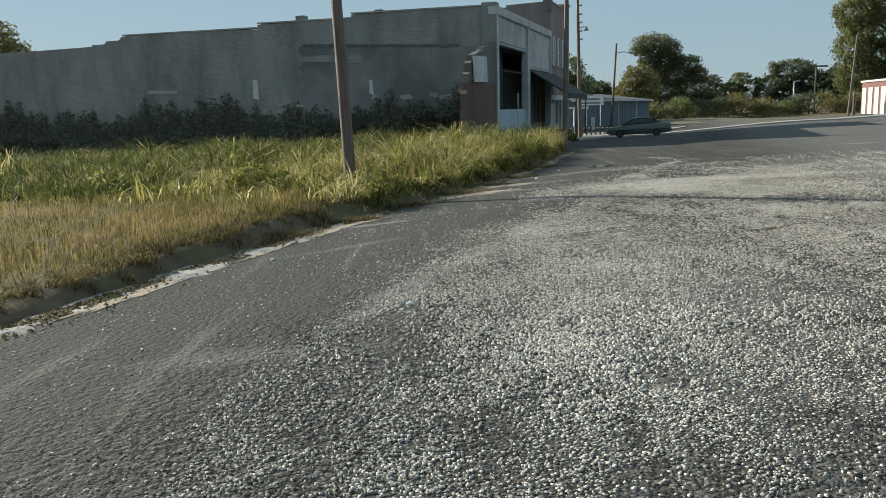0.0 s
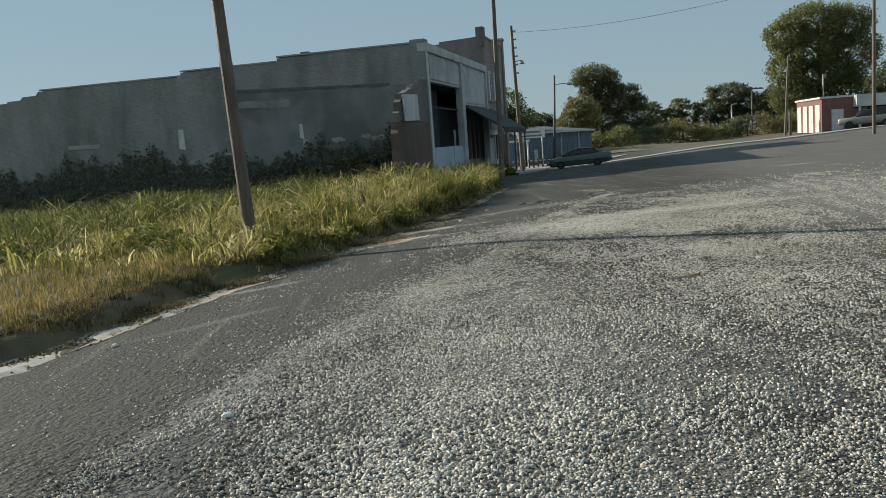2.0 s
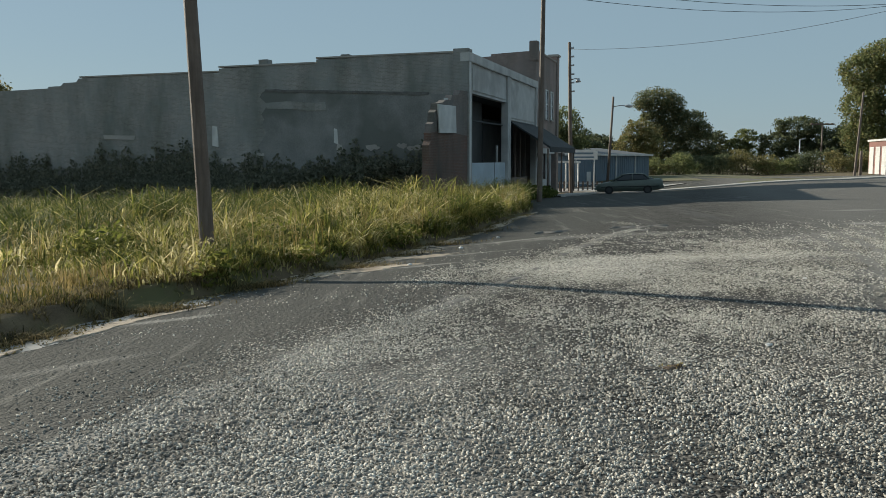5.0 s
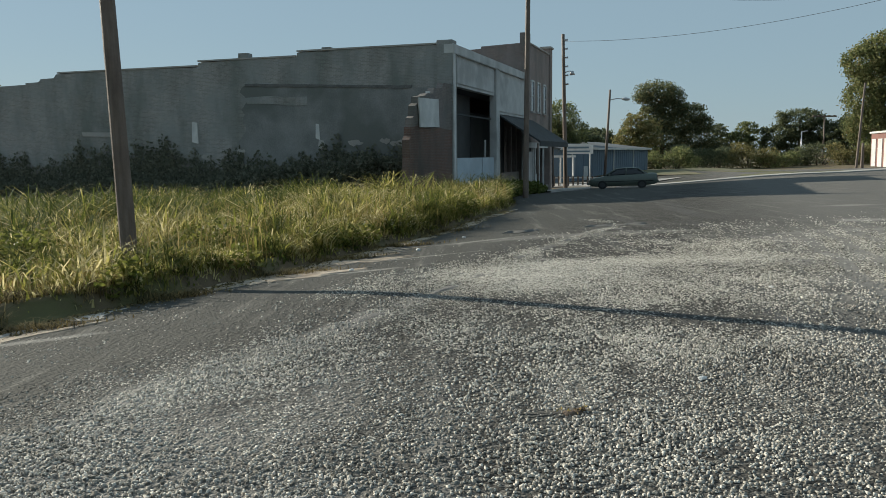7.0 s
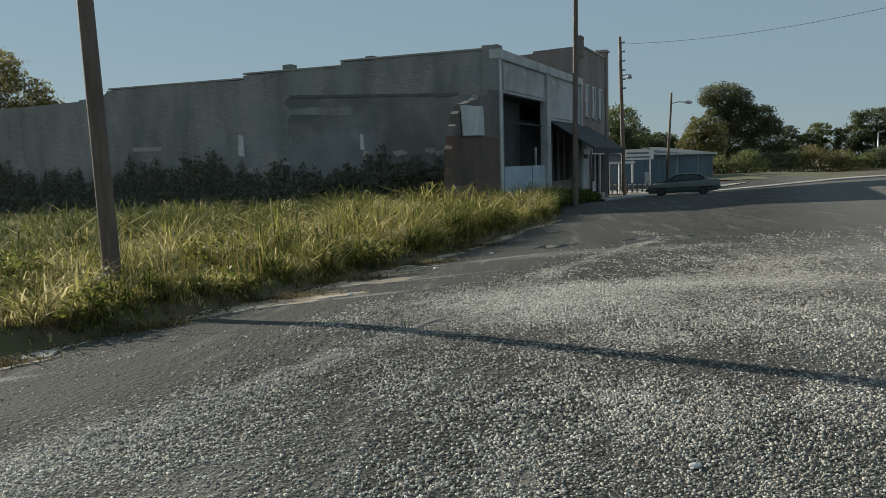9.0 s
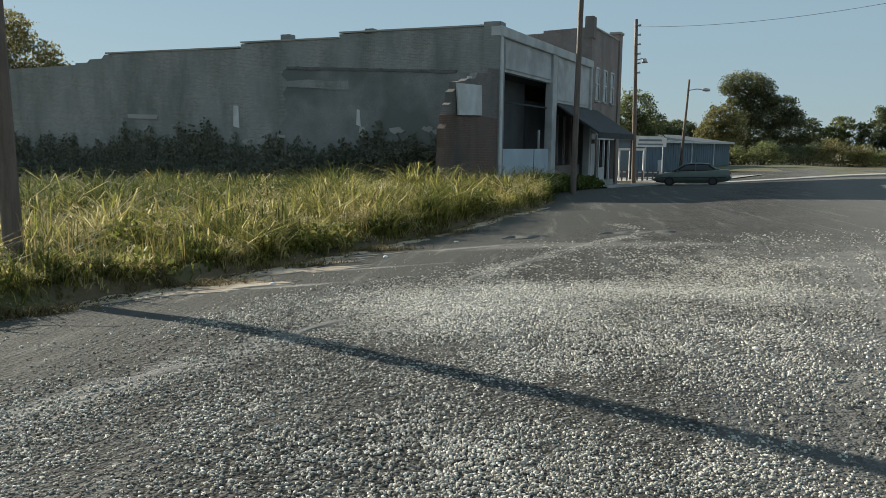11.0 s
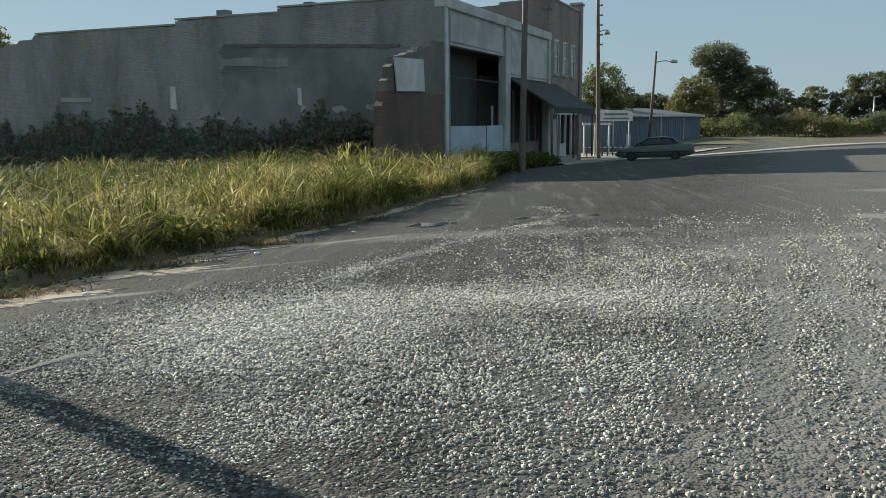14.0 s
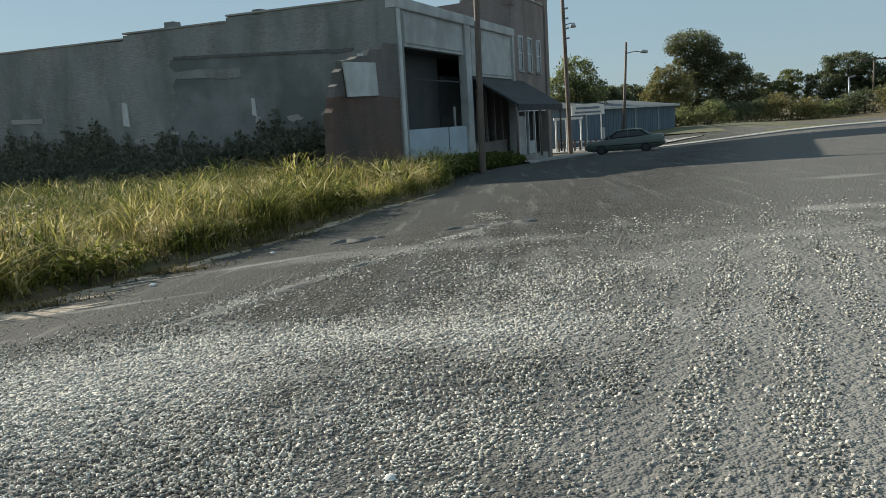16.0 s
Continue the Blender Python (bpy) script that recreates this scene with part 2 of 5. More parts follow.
        k.new(ln.outputs["Value"], rag.inputs[2])
        fa = n.new("ShaderNodeMapRange")
        fa.inputs[1].default_value, fa.inputs[2].default_value, fa.inputs[3].default_value, fa.inputs[4].default_value = 1.75, 2.55, amount, 0.0
        k.new(rag.outputs[0], fa.inputs[0])
        mg = n.new("ShaderNodeMix")
        mg.data_type = "RGBA"
        k.new(fa.outputs[0], mg.inputs[0])
        k.new(out, mg.inputs[6])
        mg.inputs[7].default_value = (0.33, 0.319, 0.294, 1)
        out = mg.outputs[2]
    k.new(out, b.inputs["Base Color"])
    b.inputs["Roughness"].default_value = 0.9
    b.inputs["Specular IOR Level"].default_value = 0.08
    # relief: chips, fist-sized lumps and long shallow ruts
    lump = n.new("ShaderNodeTexVoronoi")
    lump.inputs["Scale"].default_value = 17
    k.new(tc.outputs["Object"], lump.inputs[0])
    inv = n.new("ShaderNodeMath")
    inv.operation = "MULTIPLY_ADD"
    inv.inputs[1].default_value = 2.2
    k.new(lump.outputs["Distance"], inv.inputs[0])
    k.new(v.outputs["Distance"], inv.inputs[2])
    rut = n.new("ShaderNodeMath")
    rut.operation = "MULTIPLY_ADD"
    rut.inputs[1].default_value = -2.0
    k.new(ds.outputs[0], rut.inputs[0])
    k.new(inv.outputs[0], rut.inputs[2])
    bp = n.new("ShaderNodeBump")
    bp.invert = True
    bp.inputs["Strength"].default_value, bp.inputs["Distance"].default_value = 0.7, 0.014
    k.new(rut.outputs[0], bp.inputs["Height"])
    k.new(bp.outputs[0], b.inputs["Normal"])
    return m


def plain(name, c, rough=0.5, metal=0.0):
    return material(name, tuple(x * 0.85 for x in c), c, rough, 2.0, 30.0, 0.08, None, metal)


M_ROAD = road_material()
M_SOIL = material("dry_soil", (0.085, 0.062, 0.038), (0.19, 0.145, 0.085), 0.95, 2.2, 45, 1.0, (0.09, 0.1, 0.035), mix3=0.7)
M_GRASS = islands("tall_grass_blades", [(0, (0.085, 0.105, 0.026)), (0.35, (0.2, 0.21, 0.05)), (0.65, (0.35, 0.32, 0.095)), (0.88, (0.5, 0.43, 0.17)), (1, (0.66, 0.58, 0.32))], 0.6, 0.62, 0.6, 0.8)
M_DRY = islands("short_dry_grass_blades", [(0, (0.09, 0.1, 0.025)), (0.4, (0.24, 0.19, 0.06)), (1, (0.46, 0.35, 0.16))], 0.7, 0.35, 0.35, 0.5)
M_THATCH = islands("dead_grass_blades", [(0, (0.05, 0.045, 0.02)), (0.5, (0.15, 0.115, 0.05)), (1, (0.32, 0.25, 0.12))], 0.85, 0.3, 0.3, 1.5)
M_STONE = islands("limestone_chips", [(0, (0.1, 0.095, 0.083)), (0.3, (0.27, 0.256, 0.224)), (0.75, (0.48, 0.456, 0.403)), (1, (0.68, 0.65, 0.583))], 0.95, 0, 0.15, 0.5)
M_FRESH = islands("clean_limestone_chips", [(0, (0.27, 0.257, 0.228)), (0.4, (0.47, 0.45, 0.402)), (1, (0.7, 0.672, 0.605))], 0.9, 0, 0.15, 0.5)
M_BRICK_OLD = brick_material("weathered_side_brick", (0.26, 0.248, 0.232), (0.36, 0.342, 0.32), (0.4, 0.398, 0.385), (0.28, 0.295, 0.285), 0.9)
M_BRICK_RED = brick_material("red_brick", (0.15, 0.085, 0.065), (0.2, 0.105, 0.08), (0.22, 0.185, 0.16), (0.13, 0.105, 0.09), 0.85)
M_COAT_BRICK = brick_material("sooty_brick", (0.17, 0.14, 0.125), (0.23, 0.19, 0.17), (0.25, 0.23, 0.21), (0.17, 0.165, 0.155), 0.8)
M_BRICK_DARK = brick_material("dark_red_brick", (0.25, 0.187, 0.168), (0.33, 0.245, 0.217), (0.35, 0.322, 0.3), (0.25, 0.216, 0.2), 0.8)
M_PLASTER = material("grey_painted_stucco", (0.42, 0.43, 0.42), (0.57, 0.57, 0.55), 0.85, 1.2, 22, 0.3, (0.27, 0.26, 0.25), mix3=0.5)
M_COAT = material("stained_dark_plaster", (0.17, 0.178, 0.172), (0.28, 0.282, 0.272), 0.9, 0.8, 14, 0.4, (0.13, 0.142, 0.13), mix3=0.8)
M_PALE = material("chalky_white_paint", (0.52, 0.53, 0.52), (0.68, 0.68, 0.66), 0.7, 2.0, 30, 0.15, (0.42, 0.42, 0.4))
M_BLUE_PANEL = material("pale_blue_board", (0.40, 0.49, 0.55), (0.5, 0.58, 0.63), 0.6, 1.2, 20, 0.1, (0.36, 0.42, 0.46))
# near-black stand-in for the shade inside the shops, put into the colour
M_UNLIT = material("interior_gloom_colour", (0.06, 0.065, 0.065), (0.1, 0.1, 0.1), 0.8, 1.0, 20, 0.1)
M_AWNING = material("dark_weathered_awning", (0.035, 0.04, 0.042), (0.065, 0.07, 0.072), 0.85, 1.5, 25, 0.3, (0.055, 0.055, 0.05))
M_POLE = material("weathered_pole_timber", (0.1, 0.072, 0.054), (0.19, 0.147, 0.118), 0.6, 3.0, 40, 0.6, (0.08, 0.055, 0.04), stretch=(6, 6, 0.5), spec=0.5)
M_STEEL = plain("galvanised_steel", (0.45, 0.46, 0.47), 0.4, 0.7)
M_BLACK = plain("black_rubber", (0.02, 0.02, 0.02), 0.7)
M_CONC = material("old_concrete", (0.3, 0.29, 0.27), (0.45, 0.43, 0.4), 0.9, 1.0, 30, 0.3, (0.24, 0.23, 0.21))
M_BLUE_METAL = material("blue_metal_siding", (0.1, 0.15, 0.195), (0.135, 0.185, 0.23), 0.6, 0.6, 12, 0.1, (0.105, 0.145, 0.175), stretch=(1, 1, 0.4))
M_ROOF = material("dull_metal_roof", (0.09, 0.1, 0.108), (0.135, 0.148, 0.155), 0.75, 1.0, 15, 0.1)
M_CAR = material("dull_green_car_paint", (0.085, 0.105, 0.088), (0.115, 0.138, 0.115), 0.4, 1.0, 12, 0.0, spec=0.5)
M_GLASS = plain("dark_window_glass", (0.03, 0.035, 0.04), 0.08)
M_CHROME = plain("worn_chrome", (0.55, 0.55, 0.55), 0.25, 0.9)
M_WHITE = material("white_painted_metal", (0.5, 0.5, 0.485), (0.62, 0.62, 0.6), 0.6, 1.5, 20, 0.05, (0.42, 0.42, 0.4))
M_RED_WALL = material("red_painted_block", (0.19, 0.095, 0.08), (0.245, 0.12, 0.1), 0.8, 0.8, 18, 0.2, (0.165, 0.088, 0.078))
M_TRUCK = plain("tan_grey_truck_paint", (0.3, 0.29, 0.26), 0.4)
M_BARK = material("grey_brown_bark", (0.07, 0.05, 0.035), (0.16, 0.12, 0.09), 0.95, 4, 30, 0.7, stretch=(3, 3, 0.6))
M_LEAF_DARK = islands("dark_green_leaves", [(0, (0.085, 0.105, 0.06)), (0.7, (0.14, 0.16, 0.09)), (1, (0.22, 0.225, 0.13))], 0.6, 0.6)
M_LEAF_MID = islands("mid_green_leaves", [(0, (0.11, 0.135, 0.06)), (0.7, (0.19, 0.21, 0.09)), (1, (0.29, 0.295, 0.14))], 0.6, 0.6)
M_LEAF_GOLD = islands("yellowing_leaves", [(0, (0.11, 0.11, 0.045)), (0.5, (0.21, 0.19, 0.08)), (1, (0.34, 0.29, 0.14))], 0.6, 0.5)
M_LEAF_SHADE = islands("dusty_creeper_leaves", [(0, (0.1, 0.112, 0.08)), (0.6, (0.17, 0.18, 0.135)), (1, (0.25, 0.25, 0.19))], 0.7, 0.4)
M_SCAR = material("tarred_roof_scar", (0.1, 0.1, 0.096), (0.18, 0.18, 0.172), 0.9, 2.0, 20, 0.4)
M_RANK = islands("dark_green_weed_leaves", [(0, (0.055, 0.075, 0.02)), (0.6, (0.1, 0.125, 0.03)), (1, (0.17, 0.185, 0.055))], 0.7, 0.35)
M_SEED = islands("dry_seed_heads", [(0, (0.3, 0.25, 0.12)), (0.6, (0.52, 0.45, 0.26)), (1, (0.75, 0.69, 0.48))], 0.6, 0.5)
M_LEAF_WEED = islands("weed_leaves", [(0, (0.08, 0.1, 0.025)), (0.6, (0.18, 0.195, 0.045)), (1, (0.36, 0.34, 0.12))], 0.5, 0.55)
M_WIRE = plain("weathered_cable", (0.05, 0.05, 0.05), 0.6)
M_SEAM = material("worn_dusty_asphalt", (0.11, 0.107, 0.1), (0.21, 0.203, 0.19), 0.9, 2.5, 70, 1.0, (0.12, 0.118, 0.11), mix3=0.9)
M_LAWN = material("thin_olive_grass", (0.07, 0.075, 0.035), (0.15, 0.145, 0.075), 0.95, 0.6, 12, 0.8, (0.17, 0.14, 0.09), mix3=0.6)
M_TAR = material("crumbled_tar", (0.055, 0.052, 0.047), (0.12, 0.113, 0.1), 0.95, 8, 60, 0.8)
M_DIRT = material("pale_washed_grit", (0.34, 0.27, 0.2), (0.5, 0.43, 0.35), 0.95, 3, 60, 0.9, (0.2, 0.14, 0.095))


# ---- building helpers ----
def part(name, bm, mat, parent=None, label=""):
    me = bpy.data.meshes.new(name)
    bm.to_mesh(me)
    bm.free()
    me.materials.append(mat)
    ob = new(name, me)
    ob.parent = parent
    if label:
        tagged(ob, label)
    return ob


def thing(name, m, label, category, group="", kind=""):
    ob = new(name)
    ob.matrix_world = m
    ob.empty_display_size = 0.2
    return tagged(ob, label, category, group, kind)


def box(x0, x1, y0, y1, z0, z1, bevel=0.0, bm=None):
    bm = bm or bmesh.new()
    made = bmesh.ops.create_cube(bm, size=1, matrix=Matrix.Translation(((x0 + x1) / 2, (y0 + y1) / 2, (z0 + z1) / 2)) @ Matrix.Diagonal((abs(x1 - x0), abs(y1 - y0), abs(z1 - z0), 1)))
    if bevel:
        edges = list({e for v in made["verts"] for e in v.link_edges})
        bmesh.ops.bevel(bm, geom=edges, offset=bevel, segments=2, affect="EDGES")
    return bm


def tube(points, radii, sides=10, bm=None, cap=True):
    """A tapered round bar along points."""
    bm = bm or bmesh.new()
    rings = []
    pts = [Vector(p) for p in points]
    for i, p in enumerate(pts):
        d = (pts[min(i + 1, len(pts) - 1)] - pts[max(i - 1, 0)]).normalized()
        a = d.orthogonal().normalized() if abs(d.z) < 0.9 else Vector((1, 0, 0))
        a = (a - d * a.dot(d)).normalized()
        c = d.cross(a)
        r = radii[i] if hasattr(radii, "__len__") else radii
        rings.append([bm.verts.new(p + (a * math.cos(2 * math.pi * j / sides) + c * math.sin(2 * math.pi * j / sides)) * r) for j in range(sides)])
    for q, w in zip(rings, rings[1:]):
        for j in range(sides):
            f = bm.faces.new((q[j], q[(j + 1) % sides], w[(j + 1) % sides], w[j]))
            f.smooth = True
    if cap:
        bm.faces.new(rings[0][::-1])
        bm.faces.new(rings[-1])
    return bm


def prism(outline, axis, a, b, bm=None):
    """An outline of 2D points, drawn out along axis from a to b. axis x: points are (y, z); y: (x, z); z: (x, y)."""
    bm = bm or bmesh.new()

    def put(p, d):
        return {"x": (d, p[0], p[1]), "y": (p[0], d, p[1]), "z": (p[0], p[1], d)}[axis]
    lo = [bm.verts.new(put(p, a)) for p in outline]
    hi = [bm.verts.new(put(p, b)) for p in outline]
    bm.faces.new(lo)
    bm.faces.new(hi[::-1])
    for i in range(len(lo)):
        j = (i + 1) % len(lo)
        bm.faces.new((lo[i], hi[i], hi[j], lo[j]))
    bmesh.ops.recalc_face_normals(bm, faces=bm.faces)
    return bm


def raw_mesh(name, verts, faces, mat, parent=None, smooth=False):
    me = bpy.data.meshes.new(name)
    me.from_pydata(verts, [], faces)
    me.materials.append(mat)
    if smooth:
        me.shade_smooth()
    ob = new(name, me)
    ob.parent = parent
    return ob


def fast_mesh(name, verts, faces, mat, parent=None):
    """Many equal polygons from arrays: verts (n, 3), faces (m, k)."""
    me = bpy.data.meshes.new(name)
    m, kk = faces.shape
    me.vertices.add(len(verts))
    me.vertices.foreach_set("co", verts.astype(np.float32).ravel())
    me.loops.add(m * kk)
    me.loops.foreach_set("vertex_index", faces.astype(np.int32).ravel())
    me.polygons.add(m)
    me.polygons.foreach_set("loop_start", np.arange(0, m * kk, kk, dtype=np.int32))
    me.update(calc_edges=True)
    me.validate()
    me.materials.append(mat)
    ob = new(name, me)
    ob.parent = parent
    return ob


def step(v, a, b):
    t = np.clip((np.asarray(v, float) - a) / (b - a), 0, 1)
    return t * t * (3 - 2 * t)


def G(x, y):
    """Height of the paved ground."""
    xc = np.clip(x, -25, 60)
    yc = np.clip(y, -40, 120)
    gutter = 0.17 * (1 - step(x - edge(y), 0.0, 4.8)) * step(y, 2, 10) * (1 - step(y, 24, 32))
    return 0.03 * xc - 0.008 * yc - 0.15 * step(y, 14, 30) - 0.15 * step(y, 30, 55) - 0.62 * step(y, 48, 75) * (1 - step(x, 16, 30)) - 0.62 * step(y, 72, 105) * step(x, 28, 46) - gutter


EDGE_Y = [-3000, -20, 0, 6.9, 9.7, 13.3, 15.0, 16.3, 17, 18.5, 19.8, 22, 25, 27, 29, 31.7, 35.8, 40, 46, 60, 76, 110, 3000]
EDGE_X = [-9, -9, -6.2, -4.55, -3.85, -2.6, -2.05, -1.5, -1.1, -0.5, 0.1, 0.75, 1.75, 2.6, 3.3, 4.1, 5.4, 5.9, 5.7, 10.0, 14.5, 14.5, 14.5]


def edge(y):
    """The edge of the road beside the grass."""
    return np.interp(y, EDGE_Y, EDGE_X)


def bank(x, y):
    """Height of the grassy lot over the road beside it."""
    return (0.13 + 0.13 * step(y, 8, 14) - 0.08 * step(y, 17, 24)) * step(edge(y) - x, -0.06, 0.34)


def wobble(x, y, s, seed=0.0):
    return noise.noise(Vector((x * s, y * s, seed)))


# ---- ground, road, pavement ----
def build_ground():
    ds = [-3000, -600, -150, -60, -30, -20, -14, -10, -7, -5, -3.5, -2.4, -1.6, -1.0, -0.6, -0.42, -0.3, -0.2, -0.1, 0.0, 0.15, 0.5, 2, 6, 12, 20, 30, 45, 70, 150, 600, 3000]
    ys = [-3000, -600, -150, -60, -30, -15] + [i * 0.5 for i in range(-16, 80)] + [40 + 2 * i for i in range(0, 25)] + [95, 110, 150, 300, 700, 1500, 3000]
    verts, faces = [], []
    for y in ys:
        e = float(edge(y))
        for d in ds:
            x = e + d + (0.22 * wobble(e, y, 0.9, 2) + 0.12 * wobble(e, y, 3.0, 2) if -1.2 < d < 0.1 else 0)
            z = float(G(x, y)) - 0.06
            if d < 0.1 and -15 < y < 47:
                z += float(bank(x, y)) + 0.06 * float(step(-d, -0.06, 0.3)) + 0.05 * wobble(x, y, 0.7) * float(step(-d, 0, 1)) + 0.02 * wobble(x, y, 3)
            verts.append((x, y, z))
    w = len(ds)
    for j in range(len(ys) - 1):
        for i in range(w - 1):
            faces.append((j * w + i, j * w + i + 1, (j + 1) * w + i + 1, (j + 1) * w + i))
    tagged(raw_mesh("ground", verts, faces, M_SOIL, smooth=True), "dry soil with grass roots round the road", "ground", kind="structure")


def build_road():
    ds = [0.0, 0.12, 0.3, 0.6, 1, 1.5, 2, 2.6, 3.2, 4, 5, 6, 7, 8, 9, 10, 12, 14, 17, 20, 25, 30, 38, 48, 60]
    ys = [-40, -25, -15, -10, -7] + [-5 + 0.2 * i for i in range(225)] + [41 + 1.5 * i for i in range(30)] + [90, 100]
    verts, faces = [], []
    for y in ys:
        e = float(edge(y))
        for d in ds:
            x = e + d
            if d == 0:
                x += 0.16 * wobble(x, y, 1.3) + 0.1 * wobble(x, y, 4.1)
            z = float(G(x, y)) + 0.012 * wobble(x, y, 0.6, 3) - (0.05 if d == 0 else 0)
            verts.append((x, y, z))
    w = len(ds)
    for j in range(len(ys) - 1):
        for i in range(w - 1):
            faces.append((j * w + i, j * w + i + 1, (j + 1) * w + i + 1, (j + 1) * w + i))
    tagged(raw_mesh("road", verts, faces, M_ROAD, smooth=True), "worn grey chip-seal road with loose gravel", "road", kind="structure")


def strip(name, line, width, mat, lift, label, category, kind="structure", thick=0.1):
    """A low slab that follows the ground along a line."""
    bm = bmesh.new()
    rows = []
    pts = []
    for a, b in zip(line, line[1:]):
        for i in range(8):
            pts.append(Vector(a).lerp(Vector(b), i / 8))
    pts.append(Vector(line[-1]))
    for i, p in enumerate(pts):
        d = (pts[min(i + 1, len(pts) - 1)] - pts[max(i - 1, 0)]).normalized()
        nrm = Vector((-d.y, d.x))
        q = p + nrm * width
        z0, z1 = float(G(p.x, p.y)), float(G(q.x, q.y))
        rows.append([bm.verts.new((p.x, p.y, z0 - thick)), bm.verts.new((p.x, p.y, z0 + lift)), bm.verts.new((q.x, q.y, z1 + lift)), bm.verts.new((q.x, q.y, z1 - thick))])
    for a, b in zip(rows, rows[1:]):
        for j in range(3):
            bm.faces.new((a[j], b[j], b[j + 1], a[j + 1]))
    bmesh.ops.recalc_face_normals(bm, faces=bm.faces)
    tagged(part(name, bm, mat), label, category, kind=kind)


build_ground()
build_road()
strip("pavement", [(16, 71), (19, 69.5), (25, 68), (32, 67), (38, 70), (60, 84)], 2.2, M_CONC, 0.09, "pale concrete pavement along the far side of the street", "pavement")
strip("far_lawn", [(17.5, 73.4), (20, 72.1), (25.4, 70.4), (31.5, 69.5), (36, 71.5)], 62, M_LAWN, 0.03, "thin olive grass and bare soil across the street", "ground")
strip("apron", [(9.5, 79), (13, 78), (17.3, 73.6)], 9, M_CONC, 0.05, "pale concrete apron before the blue building", "pavement")
strip("pavement_storefront", [(9.0, 54.5), (10.2, 58.5), (14.2, 72)], 2.4, M_CONC, 0.1, "old concrete pavement in front of the shops", "pavement")


# ---- old brick row ----
ROW = pose(3.2, 48.6, 0, 0, 0, 72.54)


def build_near_shop():
    shop = thing("brick_shop", ROW, "abandoned one-storey brick shop with grey stucco front and stained side wall", "building")
    prof = [(0, -1.2), (0, 7.42), (0.75, 7.42), (0.75, 7.38), (4.5, 7.42), (8.9, 7.36), (8.9, 7.14), (12.0, 7.16), (15.25, 7.08), (15.25, 6.82), (18.5, 6.9), (21.4, 6.9), (25.4, 6.84), (25.6, 6.62), (26.6, 6.6), (26.8, 6.42), (27.8, 6.4), (27.8, 6.3), (33, 6.2), (46, 6.1), (46, -1.6)]
    part("side_wall", prism(prof, "x", 0, 0.36), M_BRICK_OLD, shop, "long stained brick side wall with stepped parapet")
    for a, b, z in ((0.8, 8.9, 7.42), (8.95, 15.25, 7.16), (15.3, 25.3, 6.9)):
        part("coping", box(-0.05, 0.41, a, b, z - 0.02, z + 0.07, 0.01), M_CONC, shop, "thin tile coping")
    part("corner_pier", box(-0.12, 0.62, -0.08, 0.78, -1, 7.6, 0.02), M_BRICK_OLD, shop, "brick corner pier")
    part("chimney", box(0.0, 0.55, 12.0, 12.6, 7.1, 7.5, 0.02), M_BRICK_OLD, shop)
    part("chimney", box(0.0, 0.5, 6.9, 7.4, 7.3, 7.58, 0.02), M_BRICK_OLD, shop)
    # old roof line and patches left by the lost neighbour
    up = [(2.2 + 0.25 * i, 5.36 + 0.011 * i + 0.04 * noise.noise(Vector((i * 0.5, 1.0, 0)))) for i in range(41)]
    low = [(y, z - 0.13 - 0.1 * abs(noise.noise(Vector((y * 1.7, 4.0, 0)))) - 0.06 * noise.noise(Vector((y * 6, 2.0, 0)))) for y, z in reversed(up)]
    part("roof_scar", prism(up + low, "x", -0.06, 0.02), M_SCAR, shop, "dark ragged roof scar")
    ragged = [(12.4 + 0.5 * noise.noise(Vector((i * 0.45, 0.3, 0))) + 0.25 * noise.noise(Vector((i * 1.3, 5.0, 0))), 5.6 - 6.5 * i / 26) for i in range(27)]
    part("lower_wall_coat", prism([(0.8, -0.9), (0.8, 5.2), (2.2, 5.27), (12.2, 5.71)] + ragged, "x", -0.02, 0.02), M_COAT, shop, "darker stained plaster where a building once stood")
    part("wall_patch", prism([(8.3, 4.52), (9.4, 4.5), (10.2, 4.62), (12.1, 4.7), (12.2, 5.02), (10.8, 5.08), (9.0, 4.95), (8.35, 4.98)], "x", -0.05, 0.02), M_BRICK_OLD, shop, "grey plaster remnant")
    part("wall_patch", prism([(21.4, 3.0), (23.6, 3.05), (23.7, 3.3), (21.3, 3.25)], "x", -0.04, 0.02), M_CONC, shop, "grey plaster remnant")
    for y, z, w in ((5.5, 2.42, 0.5), (3.75, 2.5, 0.35), (3.0, 2.36, 0.6), (2.3, 2.75, 0.3), (14.9, 1.75, 0.4), (12.6, 2.0, 0.35)):
        rim = [(y + w * (0.8 + 0.5 * noise.noise(Vector((math.cos(a) * 2 + y, math.sin(a) * 2, 3.0)))) * math.cos(a), z + 0.16 * (1 + 0.9 * noise.noise(Vector((math.cos(a) * 2, math.sin(a) * 2 + y, 8.0)))) * math.sin(a)) for a in (2 * math.pi * k / 14 for k in range(14))]
        part("wall_patch", prism(rim, "x", -0.05, 0.02), M_CONC, shop, "broken grey plaster remnant")
    for y, z0, z1, w in ((15.4, 2.5, 3.75, 0.42), (7.6, 2.6, 3.5, 0.26)):
        part("blocked_window", prism([(y, z0), (y + w, z0 + 0.1), (y + w * 0.9, z1), (y + 0.05, z1 - 0.05)], "x", -0.06, 0.02), M_PALE, shop, "pale filled window slit")
    part("wall_patch", prism([(7.25, 2.15), (7.6, 2.05), (7.72, 2.3), (7.66, 2.62), (7.4, 2.58)], "x", -0.05, 0.02), M_CONC, shop, "grey plaster remnant")
